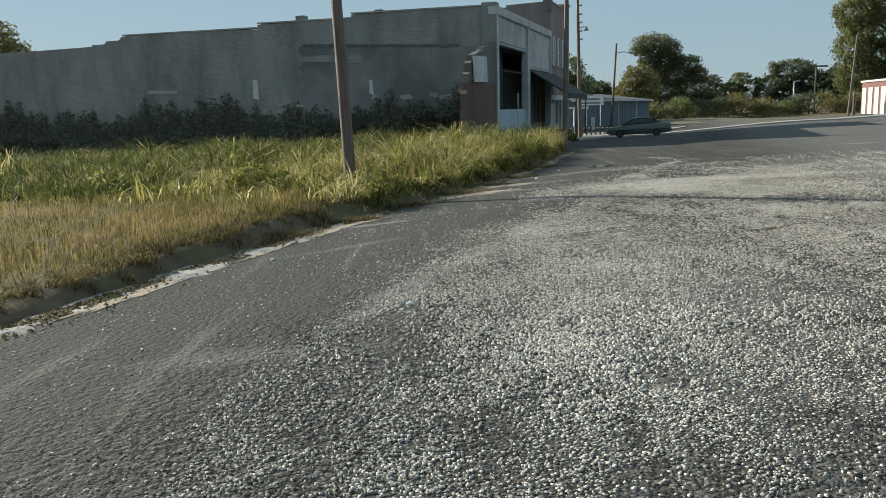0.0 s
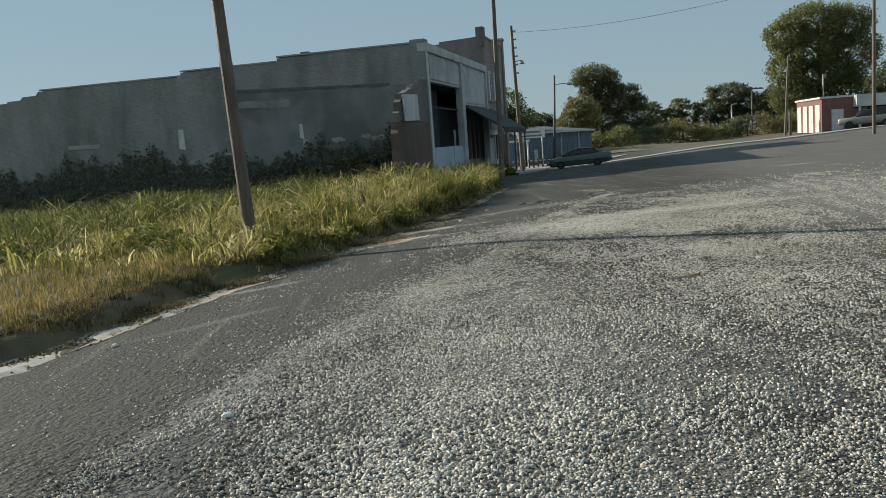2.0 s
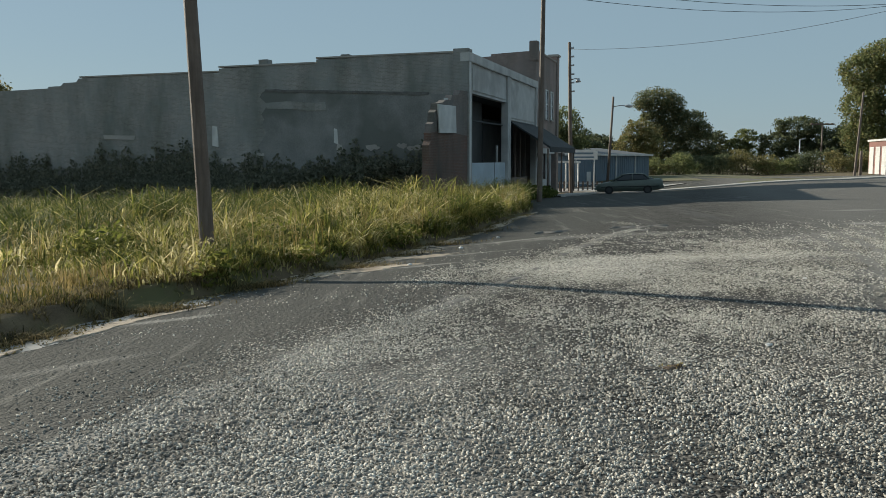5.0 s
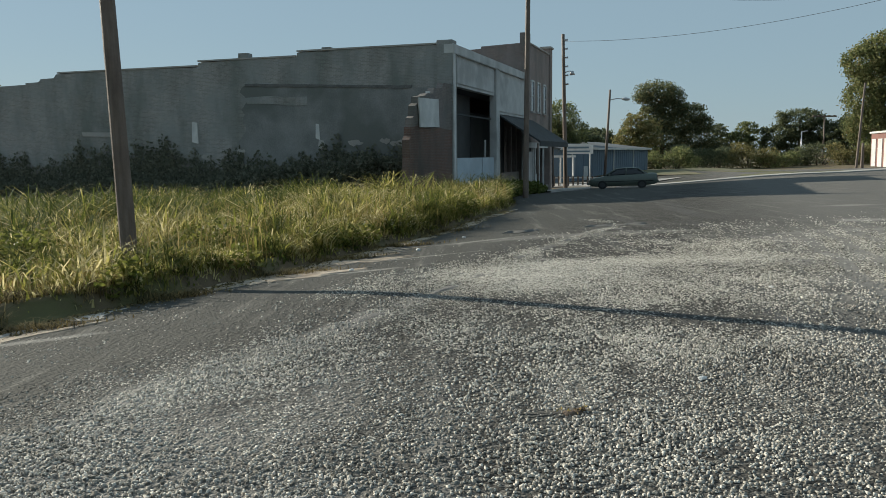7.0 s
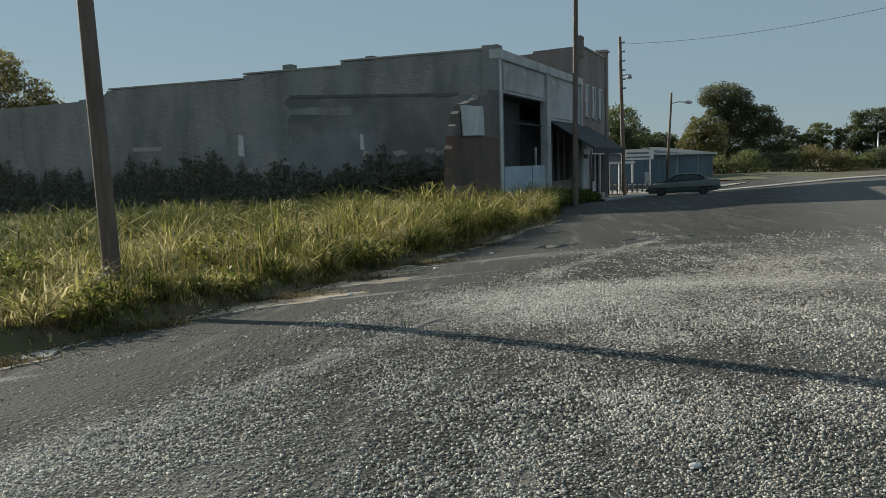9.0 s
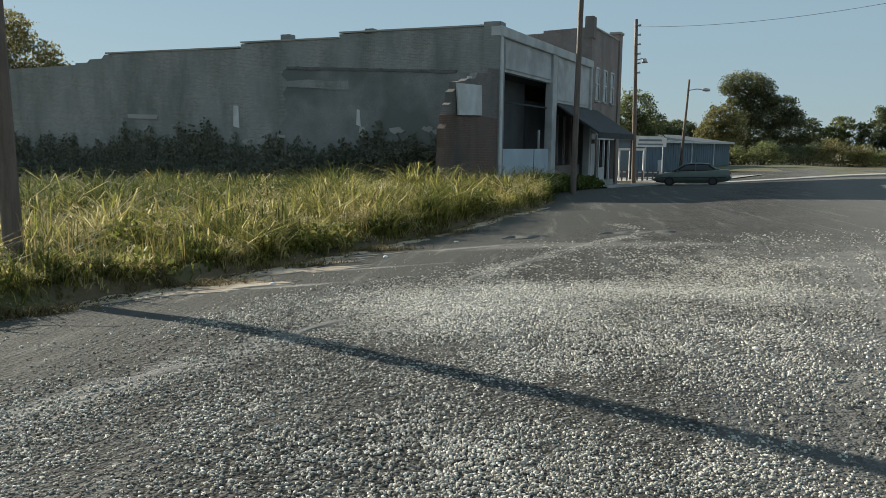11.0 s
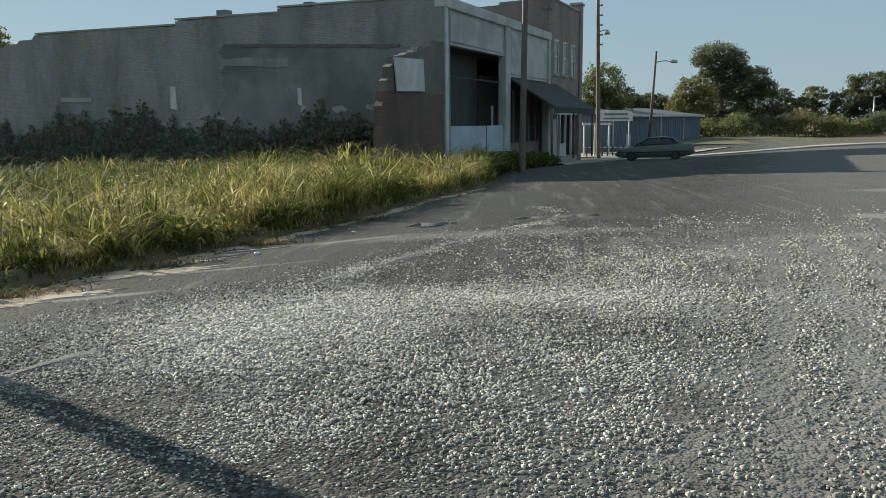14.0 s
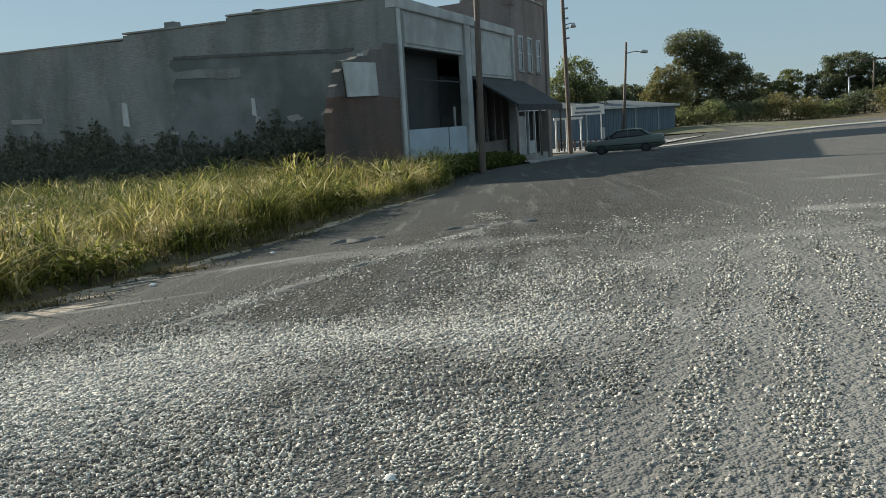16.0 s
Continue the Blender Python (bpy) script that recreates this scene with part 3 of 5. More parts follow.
    part("back_wall", box(0.36, 17.6, 45.6, 46, -1.6, 6.0), M_BRICK_OLD, shop)
    part("roof", prism([(0.4, 6.6), (25, 6.3), (46, 5.6), (46, 5.4), (25, 6.1), (0.4, 6.4)], "x", 0.36, 17.6), M_AWNING, shop, "tarred flat roof")
    # front: frieze and pilasters
    part("front_frieze", box(0.62, 17.6, 0.0, 0.36, 5.3, 6.9), M_PLASTER, shop, "grey stucco frieze")
    part("front_frieze", box(9.2, 17.6, 0.0, 0.36, 4.25, 5.3), M_PLASTER, shop, "grey stucco frieze")
    part("cornice", box(-0.14, 17.7, -0.16, 0.4, 6.9, 7.4, 0.03), M_PLASTER, shop, "pale projecting cornice band")
    for a, b, z0, z1 in ((0.8, 8.3, 5.45, 6.7), (9.7, 16.9, 4.4, 6.6)):
        part("frieze_panel", box(a, b, -0.05, 0.02, z0, z1, 0.02), M_PLASTER, shop, "raised grey panel")
    for a, b in ((-0.06, 0.28), (8.5, 9.35), (17.2, 17.6)):
        part("pilaster", box(a, b, -0.14, 0.3, -1, 6.9, 0.02), M_PALE if a < 1 else M_PLASTER, shop, "pale painted pilaster")
    # first shop front: deep opening, gloom coloured onto back and soffit, above a boarded stall
    part("shopfront_back", box(0.28, 8.6, 1.6, 1.75, -1, 5.3), M_UNLIT, shop, "back sheet of the empty shop opening, coloured as interior gloom")
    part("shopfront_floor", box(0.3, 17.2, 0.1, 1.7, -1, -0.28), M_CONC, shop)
    part("shopfront_soffit", box(0.3, 17.3, 0.36, 1.75, 5.3, 5.45), M_UNLIT, shop)
    part("transom_bar", box(0.3, 8.5, 0.2, 0.3, 3.85, 3.93), M_AWNING, shop, "dark transom rail")
    part("window_post", box(7.55, 7.67, 0.3, 0.4, 1.5, 2.6), M_PLASTER, shop)
    for a, b in ((0.32, 5.75), (5.87, 8.46)):
        part("stall_board", box(a, b, 0.02, 0.1, -0.7, 1.55, 0.008), M_BLUE_PANEL, shop, "pale blue boarded stall")
    part("stall_joint", box(5.75, 5.87, 0.03, 0.09, -0.7, 1.54), M_AWNING, shop)
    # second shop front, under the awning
    # back sheet coloured dark in place of an unlit room
    part("shopfront_back", box(8.9, 17.2, 1.6, 1.75, -1, 4.35), M_UNLIT, shop, "back sheet of the shop opening, coloured as interior gloom")
    for s in (10.4, 11.9, 13.4, 14.9, 16.4):
        part("window_post", box(s, s + 0.12, 0.5, 0.62, -0.4, 3.6), M_BRICK_DARK, shop)
    part("stall_riser", box(8.9, 17.2, 0.5, 0.62, -0.6, 0.5), M_BRICK_DARK, shop)
    bm = prism([(-0.02, 4.2), (-0.02, 4.1), (-2.6, 2.45), (-2.6, 2.2), (-2.66, 2.2), (-2.66, 2.55)], "x", 9.6, 19.5)
    part("awning", bm, M_AWNING, shop, "dark sloping awning over the pavement")
    for s in (9.4, 14.3, 19.3):
        part("awning_post", tube([(s, -2.55, -0.5), (s, -2.55, 2.4)], 0.06), M_POLE, shop)


def build_two_storey():
    b = thing("two_storey_building", ROW, "two-storey dark red brick commercial building with tall narrow upper windows", "building")
    X0, X1, TOP = 17.6, 26.3, 9.6
    part("front_wall", box(X0, X1, 0, 0.36, 2.6, TOP), M_BRICK_DARK, b)
    part("front_wall", box(X0, X0 + 0.7, 0, 0.36, -1.4, 2.6), M_BRICK_DARK, b)
    part("front_wall", box(X1 - 0.7, X1, 0, 0.36, -1.4, 2.6), M_BRICK_DARK, b)
    part("side_wall", prism([(0.36, -1.4), (0.36, 9.62), (3.4, 9.5), (3.4, 9.34), (7.5, 9.2), (14, 9.0), (14, 8.85), (30, 8.4), (30, -1.4)], "x", X0, X0 + 0.36), M_BRICK_DARK, b)
    part("side_wall", prism([(0.36, -1.4), (0.36, 9.6), (14, 9.0), (30, 8.4), (30, -1.4)], "x", X1 - 0.36, X1), M_BRICK_DARK, b)
    part("back_wall", box(X0 + 0.36, X1 - 0.36, 29.6, 30, -1.4, 8.3), M_BRICK_DARK, b)
    part("roof", prism([(0.36, 9.0), (30, 8.1), (30, 7.9), (0.36, 8.8)], "x", X0 + 0.36, X1 - 0.36), M_AWNING, b)
    part("corner_pier", box(X0 - 0.1, X0 + 0.7, -0.1, 0.5, 8.9, 10.33, 0.03), M_BRICK_DARK, b, "brick pier above the parapet")
    part("corner_pier", box(X1 - 0.75, X1 + 0.12, -0.12, 0.6, -1.4, 10.1, 0.03), M_BRICK_DARK, b, "brick corner pier")
    part("pier_cap", box(X1 - 0.85, X1 + 0.22, -0.22, 0.7, 10.1, 10.28, 0.03), M_CONC, b, "stone pier cap")
    part("parapet_coping", box(X0 + 0.7, X1 - 0.8, -0.08, 0.44, TOP, TOP + 0.12, 0.02), M_CONC, b)
    for s in (18.9, 21.1, 23.3):
        w = part("window", box(s, s + 0.85, -0.03, 0.02, 4.9, 7.05), M_GLASS, b, "tall narrow sash window")
        for q in (box(s - 0.1, s, -0.07, 0.03, 4.85, 7.1), box(s + 0.85, s + 0.95, -0.07, 0.03, 4.85, 7.1), box(s, s + 0.85, -0.07, 0.03, 7.0, 7.12), box(s, s + 0.85, -0.06, 0.03, 5.95, 6.02)):
            part("frame", q, M_PALE, w, "pale painted frame")
        part("sill", box(s - 0.15, s + 1.0, -0.14, 0.03, 4.75, 4.86), M_CONC, w)
    # shade of the ground-floor shop is in this sheet's colour
    part("shopfront_back", box(X0 + 0.7, X1 - 0.7, 1.2, 1.35, -1.4, 2.7), M_UNLIT, b)
    part("shopfront_floor", box(X0, X1, 0.0, 1.3, -1.4, -0.75), M_CONC, b)
    for s in (18.6, 20.2, 21.0, 22.6, 24.2):
        part("shopfront_post", box(s, s + 0.14, 0.1, 0.24, -0.8, 2.2), M_PALE, b, "pale painted post")
    part("shopfront_panel", box(18.7, 20.2, 0.14, 0.2, -0.7, 1.9), M_PLASTER, b, "pale door panel")
    part("shopfront_panel", box(21.1, 22.6, 0.14, 0.2, -0.7, 0.2), M_PLASTER, b)
    part("lintel", box(18.3, 25.6, 0.05, 0.3, 2.2, 2.6), M_PLASTER, b)


def build_stub():
    stub = thing("ruined_wall", ROW, "broken red brick wall stub left beside the shop", "wall")
    part("brick_wall", prism([(-6.45, -1), (-6.4, 1.2), (-6.3, 1.6), (-6.36, 2.4), (-6.12, 2.6), (-6.08, 2.98), (-5.3, 3.06), (-4.4, 2.96), (-2.2, 3.05), (-0.12, 3.0), (-0.12, -1)], "y", -0.02, 0.34), M_BRICK_RED, stub)
    part("upper_brick_wall", prism([(-6.02, 2.985), (-5.9, 3.4), (-5.62, 3.5), (-5.55, 3.95), (-5.2, 4.1), (-5.1, 4.4), (-4.2, 4.5), (-3.9, 4.62), (-3.0, 4.7), (-2.8, 4.95), (-1.6, 5.05), (-1.4, 5.3), (-0.12, 5.35), (-0.12, 3.0), (-2.2, 3.055), (-4.4, 2.965), (-5.3, 3.065)], "y", -0.01, 0.33), M_COAT_BRICK, stub, "blackened upper brick")
    part("loose_brick", box(-3.5, -3.25, 0.05, 0.2, 4.64, 4.76), M_PALE, stub)
    sign = thing("blank_board", ROW, "blank pale grey board fixed to the ruined wall", "board")
    part("panel", prism([(-5.3, 4.34), (-5.1, 3.0), (-2.4, 3.08), (-2.5, 4.42)], "y", -0.12, -0.055), M_PALE, sign)


build_near_shop()
build_two_storey()
build_stub()


# ---- poles and wires ----
def utility_pole(name, base, top, r, label, insulators=0, lamp=False, group="", arm=False):
    p = thing(name, pose(*base), label, "utility pole", group)
    t = Vector(top) - Vector(base)
    pts = [t * (i / 6) for i in range(7)]
    part("shaft", tube([(0, 0, -0.4)] + [tuple(q) for q in pts], [r * 1.12] + [r * (1.1 - 0.3 * i / 6) for i in range(7)], 14), M_POLE, p)
    for i in range(insulators):
        z = t.z - 0.5 - i * 0.75
        at = t * (z / t.z)
        part("insulator", tube([(at.x + r * 0.6, at.y - 0.02, at.z), (at.x + r + 0.22, at.y - 0.05, at.z + 0.04)], [0.05, 0.09], 8), M_STEEL, p)
    if lamp:
        at = t * 0.75
        lamp_arm = part("lamp_arm", tube([(at.x, at.y, at.z), (at.x + 0.5, at.y - 0.1, at.z + 0.15), (at.x + 0.7, at.y - 0.12, at.z + 0.1)], 0.04, 8), M_STEEL, p)
        part("lamp_head", tube([(at.x + 0.7, at.y - 0.12, at.z + 0.15), (at.x + 0.72, at.y - 0.12, at.z - 0.2)], [0.12, 0.24], 10), M_STEEL, lamp_arm)
    if arm:
        c = part("crossarm", box(t.x - 1.2, t.x + 1.2, t.y - 0.06, t.y + 0.06, t.z - 0.75, t.z - 0.62, 0.01), M_POLE, p)
        for q in (-1.1, -0.5, 0.5, 1.1):
            part("insulator", tube([(t.x + q, t.y, t.z - 0.63), (t.x + q, t.y, t.z - 0.45)], [0.05, 0.06], 8), M_STEEL, c)
    return p


def gz(x, y):
    return float(G(x, y))


utility_pole("utility_pole", (-2.1, 19.05, gz(-2.1, 19.05)), (-2.5, 19.2, 9.2), 0.128, "leaning weathered timber pole standing in the tall grass")
utility_pole("utility_pole", (6.8, 46.0, gz(6.8, 46)), (6.95, 46.3, 11.5), 0.13, "tall timber utility pole in front of the shops")
utility_pole("utility_pole", (12.85, 77.3, gz(12.85, 77.3)), (12.6, 77.8, 11.9), 0.17, "timber utility pole with insulators and a small lamp", 6, True)


def street_lamp(base, h, reach):
    p = thing("street_lamp", pose(*base), "slim timber street lamp post with a single arm", "street lamp")
    part("post", tube([(0, 0, -0.3), (0.25, 0, h * 0.5), (0.5, 0, h)], [0.16, 0.14, 0.11], 12), M_POLE, p)
    part("arm", tube([(0.45, 0, h - 1.1), (0.45 + reach * 0.6, 0, h - 0.95), (0.45 + reach, 0, h - 1.0)], 0.05, 8), M_STEEL, p)
    part("head", tube([(0.4 + reach, 0, h - 1.0), (0.8 + reach, 0, h - 1.02), (1.2 + reach, 0, h - 1.06)], [0.1, 0.2, 0.12], 10), M_STEEL, p)


street_lamp((19.6, 96.5, gz(19.6, 96.5)), 9.6, 1.4)


def wire(a, b, sag, r=0.012):
    a, b = Vector(a), Vector(b)
    pts = []
    for i in range(17):
        t = i / 16
        p = a.lerp(b, t)
        p.z -= sag * 4 * t * (1 - t)
        pts.append(p)
    w = part("overhead_wire", tube(pts, r, 5), M_WIRE)
    tagged(w, "thin sagging overhead wire strung between poles", "wire", "overhead wires")


wire((6.9, 46.2, 9.9), (34.3, 58.1, 11.9), 0.9, 0.014)
wire((6.9, 46.2, 10.4), (35.3, 58.1, 11.9), 0.8, 0.014)
wire((12.6, 77.7, 11.3), (33.7, 58.1, 11.9), 0.9, 0.014)


# ---- parked car ----
def smooth_body(name, sections, mat, parent, label=""):
    """A skin through cross sections along x: (x, half width, z floor, z shoulder, half top width, z top)."""
    bm = bmesh.new()
    rings = []
    for x, hw, z0, zs, tw, zt in sections:
        ring = [(-hw * 0.94, z0), (-hw, z0 + (zs - z0) * 0.5), (-hw * 0.97, zs), (-tw, zt), (tw, zt), (hw * 0.97, zs), (hw, z0 + (zs - z0) * 0.5), (hw * 0.94, z0)]
        rings.append([bm.verts.new((x, a, b)) for a, b in ring])
    for q, w in zip(rings, rings[1:]):
        for j in range(8):
            f = bm.faces.new((q[j], w[j], w[(j + 1) % 8], q[(j + 1) % 8]))
            f.smooth = True
    bm.faces.new(rings[0])
    bm.faces.new(rings[-1][::-1])
    bmesh.ops.recalc_face_normals(bm, faces=bm.faces)
    return part(name, bm, mat, parent, label)


def wheel(parent, x, y, r, w):
    bm = tube([(x, y - w / 2, r), (x, y - w / 2 + 0.02, r), (x, y + w / 2 - 0.02, r), (x, y + w / 2, r)], [r * 0.93, r, r, r * 0.93], 24)
    t = part("wheel", bm, M_BLACK, parent, "black tyre")
    s = math.copysign(1, y)
    part("rim", tube([(x, y + s * (w / 2 - 0.03), r), (x, y + s * (w / 2 + 0.008), r)], [r * 0.62, r * 0.58], 18), M_AWNING, t, "dark grey steel rim")


def sedan(m):
    car = thing("parked_car", m, "dull green four-door sedan with dark windows parked at the roadside", "car")
    smooth_body("body", [(-2.4, 0.68, 0.36, 0.56, 0.56, 0.6), (-2.28, 0.82, 0.25, 0.66, 0.68, 0.72), (-1.9, 0.87, 0.2, 0.76, 0.72, 0.82), (-1.25, 0.88, 0.2, 0.88, 0.74, 0.93), (-0.4, 0.89, 0.2, 0.93, 0.76, 0.97), (0.9, 0.89, 0.2, 0.96, 0.76, 1.0), (1.6, 0.88, 0.22, 0.98, 0.74, 1.04), (2.15, 0.85, 0.28, 0.97, 0.7, 1.05), (2.33, 0.8, 0.36, 0.9, 0.66, 1.0), (2.38, 0.7, 0.46, 0.76, 0.6, 0.84)], M_CAR, car)
    smooth_body("glasshouse", [(-1.32, 0.76, 0.86, 0.9, 0.68, 0.93), (-0.45, 0.75, 0.9, 1.1, 0.56, 1.41), (0.2, 0.75, 0.9, 1.16, 0.58, 1.46), (0.95, 0.75, 0.92, 1.14, 0.56, 1.43), (1.72, 0.72, 0.94, 1.0, 0.64, 1.05)], M_GLASS, car, "dark tinted windows")
    smooth_body("roof", [(-0.52, 0.57, 1.38, 1.4, 0.48, 1.43), (0.0, 0.61, 1.43, 1.46, 0.53, 1.49), (0.6, 0.61, 1.43, 1.46, 0.53, 1.49), (1.08, 0.57, 1.37, 1.4, 0.48, 1.43)], M_CAR, car)
    for y in (-1, 1):
        for x0, x1 in ((-1.27, -0.48), (1.68, 1.02)):
            part("pillar", tube([(x0, y * 0.73, 0.93), (x1, y * 0.58, 1.42)], 0.05, 6), M_CAR, car)
        part("pillar", tube([(0.2, y * 0.765, 0.95), (0.22, y * 0.6, 1.44)], 0.04, 6), M_CAR, car)
        part("side_trim", box(-2.0, 2.1, y * 0.885 - 0.012, y * 0.885 + 0.012, 0.52, 0.57, 0.005), M_BLACK, car, "dark rubbing strip")
        part("headlight", box(-2.42, -2.32, y * 0.54 - 0.17, y * 0.54 + 0.17, 0.55, 0.66, 0.02), M_CHROME, car)
        part("tail_light", box(2.3, 2.39, y * 0.54 - 0.18, y * 0.54 + 0.18, 0.72, 0.9, 0.02), M_RED_WALL, car)
        part("mirror", box(-1.0, -0.86, y * 0.92 - 0.07, y * 0.92 + 0.07, 0.95, 1.06, 0.02), M_CAR, car)
        for x in (-1.45, 1.3):
            wheel(car, x, y * 0.79, 0.31, 0.19)
    part("bumper", box(-2.5, -2.36, -0.8, 0.8, 0.3, 0.52, 0.05), M_CAR, car)
    part("bumper", box(2.34, 2.46, -0.8, 0.8, 0.36, 0.58, 0.05), M_CAR, car)


sedan(pose(15.4, 65.0, gz(15.4, 65.0) + 0.0, 0, -1.6, -13))


# ---- far buildings ----
def blue_shop():
    b = thing("blue_metal_building", pose(14.0, 92, -1.75, 0, 0, 56), "low blue metal-sided building with shallow roof", "building")
    L, D, H = 25, 14, 4.0
    part("wall", box(0, L, 0, 0.15, 0, H), M_BLUE_METAL, b)
    part("wall", prism([(0.15, 0), (0.15, H), (D / 2, H + 0.8), (D, H), (D, 0)], "x", 0, 0.15), M_BLUE_METAL, b)
    part("wall", prism([(0.15, 0), (0.15, H), (D / 2, H + 0.8), (D, H), (D, 0)], "x", L - 0.15, L), M_BLUE_METAL, b)
    part("roof", prism([(-0.4, H - 0.02), (D / 2, H + 0.85), (D + 0.4, H - 0.02), (D + 0.4, H + 0.1), (D / 2, H + 0.98), (-0.4, H + 0.1)], "x", -0.3, L + 0.3), M_ROOF, b, "dull grey metal roof")
    part("eave_trim", box(-0.3, L + 0.3, -0.46, -0.38, H - 0.1, H + 0.12), M_WHITE, b, "white eave trim")
    for s in np.arange(0.6, L, 0.6):
        part("siding_rib", box(s, s + 0.05, -0.03, 0, 0.1, H - 0.05), M_BLUE_METAL, b)
    for s in (3.0, 14.0, 20.0):
        part("downpipe", box(s, s + 0.12, -0.14, -0.03, 0, H), M_WHITE, b)
    part("door", box(6, 7, -0.05, -0.0, 0, 2.1), M_WHITE, b)


def sign_board():
    s = thing("sign_board", pose(13.5, 84, gz(13.5, 84), 0, 0, 12) @ Matrix.Scale(1.0, 4), "white roadside sign board with unreadable blue writing on a slim post", "sign")
    part("post", tube([(2.7, 0.12, -0.3), (2.7, 0.12, 3.6)], 0.05, 10), M_WHITE, s)
    p = part("panel", prism([(0, 2.9), (0, 3.7), (0.7, 3.85), (2.3, 3.85), (2.95, 3.7), (2.95, 2.9)], "y", -0.06, 0.06), M_WHITE, s)
    part("writing_bar", box(0.4, 2.5, -0.085, -0.06, 3.4, 3.58), M_BLUE_METAL, p, "blue bar of writing")
    part("writing_bar", box(0.3, 2.6, -0.085, -0.06, 3.05, 3.2), M_BLUE_METAL, p, "blue bar of writing")


def white_porch():
    M_WHITE = M_PALE
    s = thing("porch_frame", pose(11.9, 80.5, gz(11.9, 80.5), 0, 0, 10), "white painted timber porch frame beside the shops", "porch")
    for x in (0, 0.9, 2.1):
        part("post", box(x, x + 0.12, 0, 0.14, -0.2, 2.6, 0.01), M_WHITE, s)
    part("beam", box(-0.1, 2.35, -0.03, 0.17, 2.6, 2.8, 0.01), M_WHITE, s)
    f = thing("picket_fence", pose(12.0, 79.2, gz(12, 79.2), 0, 0, -8), "low dark picket fence with pale rails", "fence")
    for i in range(11):
        part("picket", box(i * 0.42, i * 0.42 + 0.14, 0, 0.05, 0, 0.95), M_POLE, f)
    for z in (0.25, 0.75):
        part("rail", box(-0.1, 4.5, 0.055, 0.1, z, z + 0.09), M_WHITE, f)


def garage():
    b = thing("red_garage", pose(50.1, 94.1, gz(50.1, 96), 0, 0, -13) @ Matrix.Scale(1.155, 4), "red block garage building with white roller doors", "building")
    W, D, H = 2.9, 9.6, 3.3
    # local x runs along the red side, y along the door side
    part("wall", box(0, W, 0, 0.25, 0, H), M_RED_WALL, b, "red painted block wall")
    part("wall", box(0, 0.25, 0.25, D, 0, H), M_RED_WALL, b)
    part("wall", box(0.25, W, D - 0.25, D, 0, H), M_RED_WALL, b)
    part("roof", box(-0.15, W + 0.1, -0.15, D + 0.15, H, H + 0.2, 0.02), M_WHITE, b, "white roof edge")
    for y in (0.5, 2.85, 5.2, 7.55):
        d = part("roller_door", box(-0.06, 0.02, y, y + 1.6, 0, 2.75), M_WHITE, b, "white roller door")
        for z in np.arange(0.4, 2.7, 0.45):
            part("door_rib", box(-0.085, -0.06, y + 0.03, y + 1.57, z, z + 0.05), M_PALE, d)
    part("door", box(0.9, 2.0, -0.06, 0.02, 0, 2.2), M_PALE, b, "pale side door")
    part("canopy", box(W, 7.2, -1.2, 4, 2.3, 3.45, 0.03), M_WHITE, b, "white canopy fascia")
    part("shop_wall", box(W, 8, 3.0, 3.2, 0, 2.35), M_RED_WALL, b)
    for s in (3.4, 5.4):
        part("window", box(s, s + 1.7, 2.94, 3.02, 0.8, 2.2), M_PALE, b, "pale shop window")
    for s in (W + 0.2, 6.9):
        part("canopy_post", box(s, s + 0.2, -1.1, -0.95, 0, 2.3), M_WHITE, b)
    part("antenna_mast", tube([(0.25, 0.3, 3.45), (0.25, 0.3, 5.7)], 0.05, 6), M_STEEL, b)
    part("annex", box(7.4, 18, -0.5, 8, 0, 3.3), M_PLASTER, b, "grey annex")


def pickup(m):
    car = thing("pickup_truck", m, "old tan-grey pickup truck parked before the garage", "truck")
    smooth_body("body", [(-2.7, 0.82, 0.5, 0.95, 0.74, 1.0), (-2.55, 0.92, 0.42, 1.0, 0.8, 1.06), (-1.2, 0.95, 0.4, 1.05, 0.82, 1.12), (0.5, 0.95, 0.4, 1.08, 0.86, 1.14), (2.5, 0.95, 0.42, 1.08, 0.88, 1.14), (2.7, 0.9, 0.5, 1.02, 0.84, 1.08)], M_TRUCK, car)
    smooth_body("cab", [(-1.25, 0.85, 1.05, 1.1, 0.75, 1.14), (-0.7, 0.85, 1.05, 1.3, 0.66, 1.72), (0.4, 0.85, 1.05, 1.3, 0.68, 1.76), (0.6, 0.85, 1.05, 1.12, 0.76, 1.16)], M_GLASS, car, "dark cab windows")
    part("cab_roof", box(-0.72, 0.46, -0.68, 0.68, 1.7, 1.8, 0.04), M_TRUCK, car)
    for y in (-1, 1):
        for x in (-1.7, 1.6):
            wheel(car, x, y * 0.84, 0.38, 0.24)
    part("bumper", box(-2.84, -2.7, -0.9, 0.9, 0.45, 0.62, 0.03), M_CHROME, car)
    part("bumper", box(2.7, 2.82, -0.9, 0.9, 0.45, 0.62, 0.03), M_CHROME, car)


blue_shop()
sign_board()
white_porch()
garage()
pickup(pose(49.2, 83.4, gz(49.2, 83.4) + 0.02, 0, -1.0, -28))
utility_pole("utility_pole", (34.6, 57.9, gz(34.6, 57.9)), (34.8, 58.1, 12.4), 0.12, "tall timber utility pole with a crossarm at the street corner", arm=True)
utility_pole("utility_pole", (46.65, 95.9, gz(46.65, 95.9)), (47.35, 96.2, 9.0), 0.13, "leaning timber pole at the far kerb", 1)
utility_pole("timber_post", (47.6, 96.6, gz(47.6, 96.6)), (47.62, 96.6, 2.6), 0.17, "short stout timber post at the far kerb")


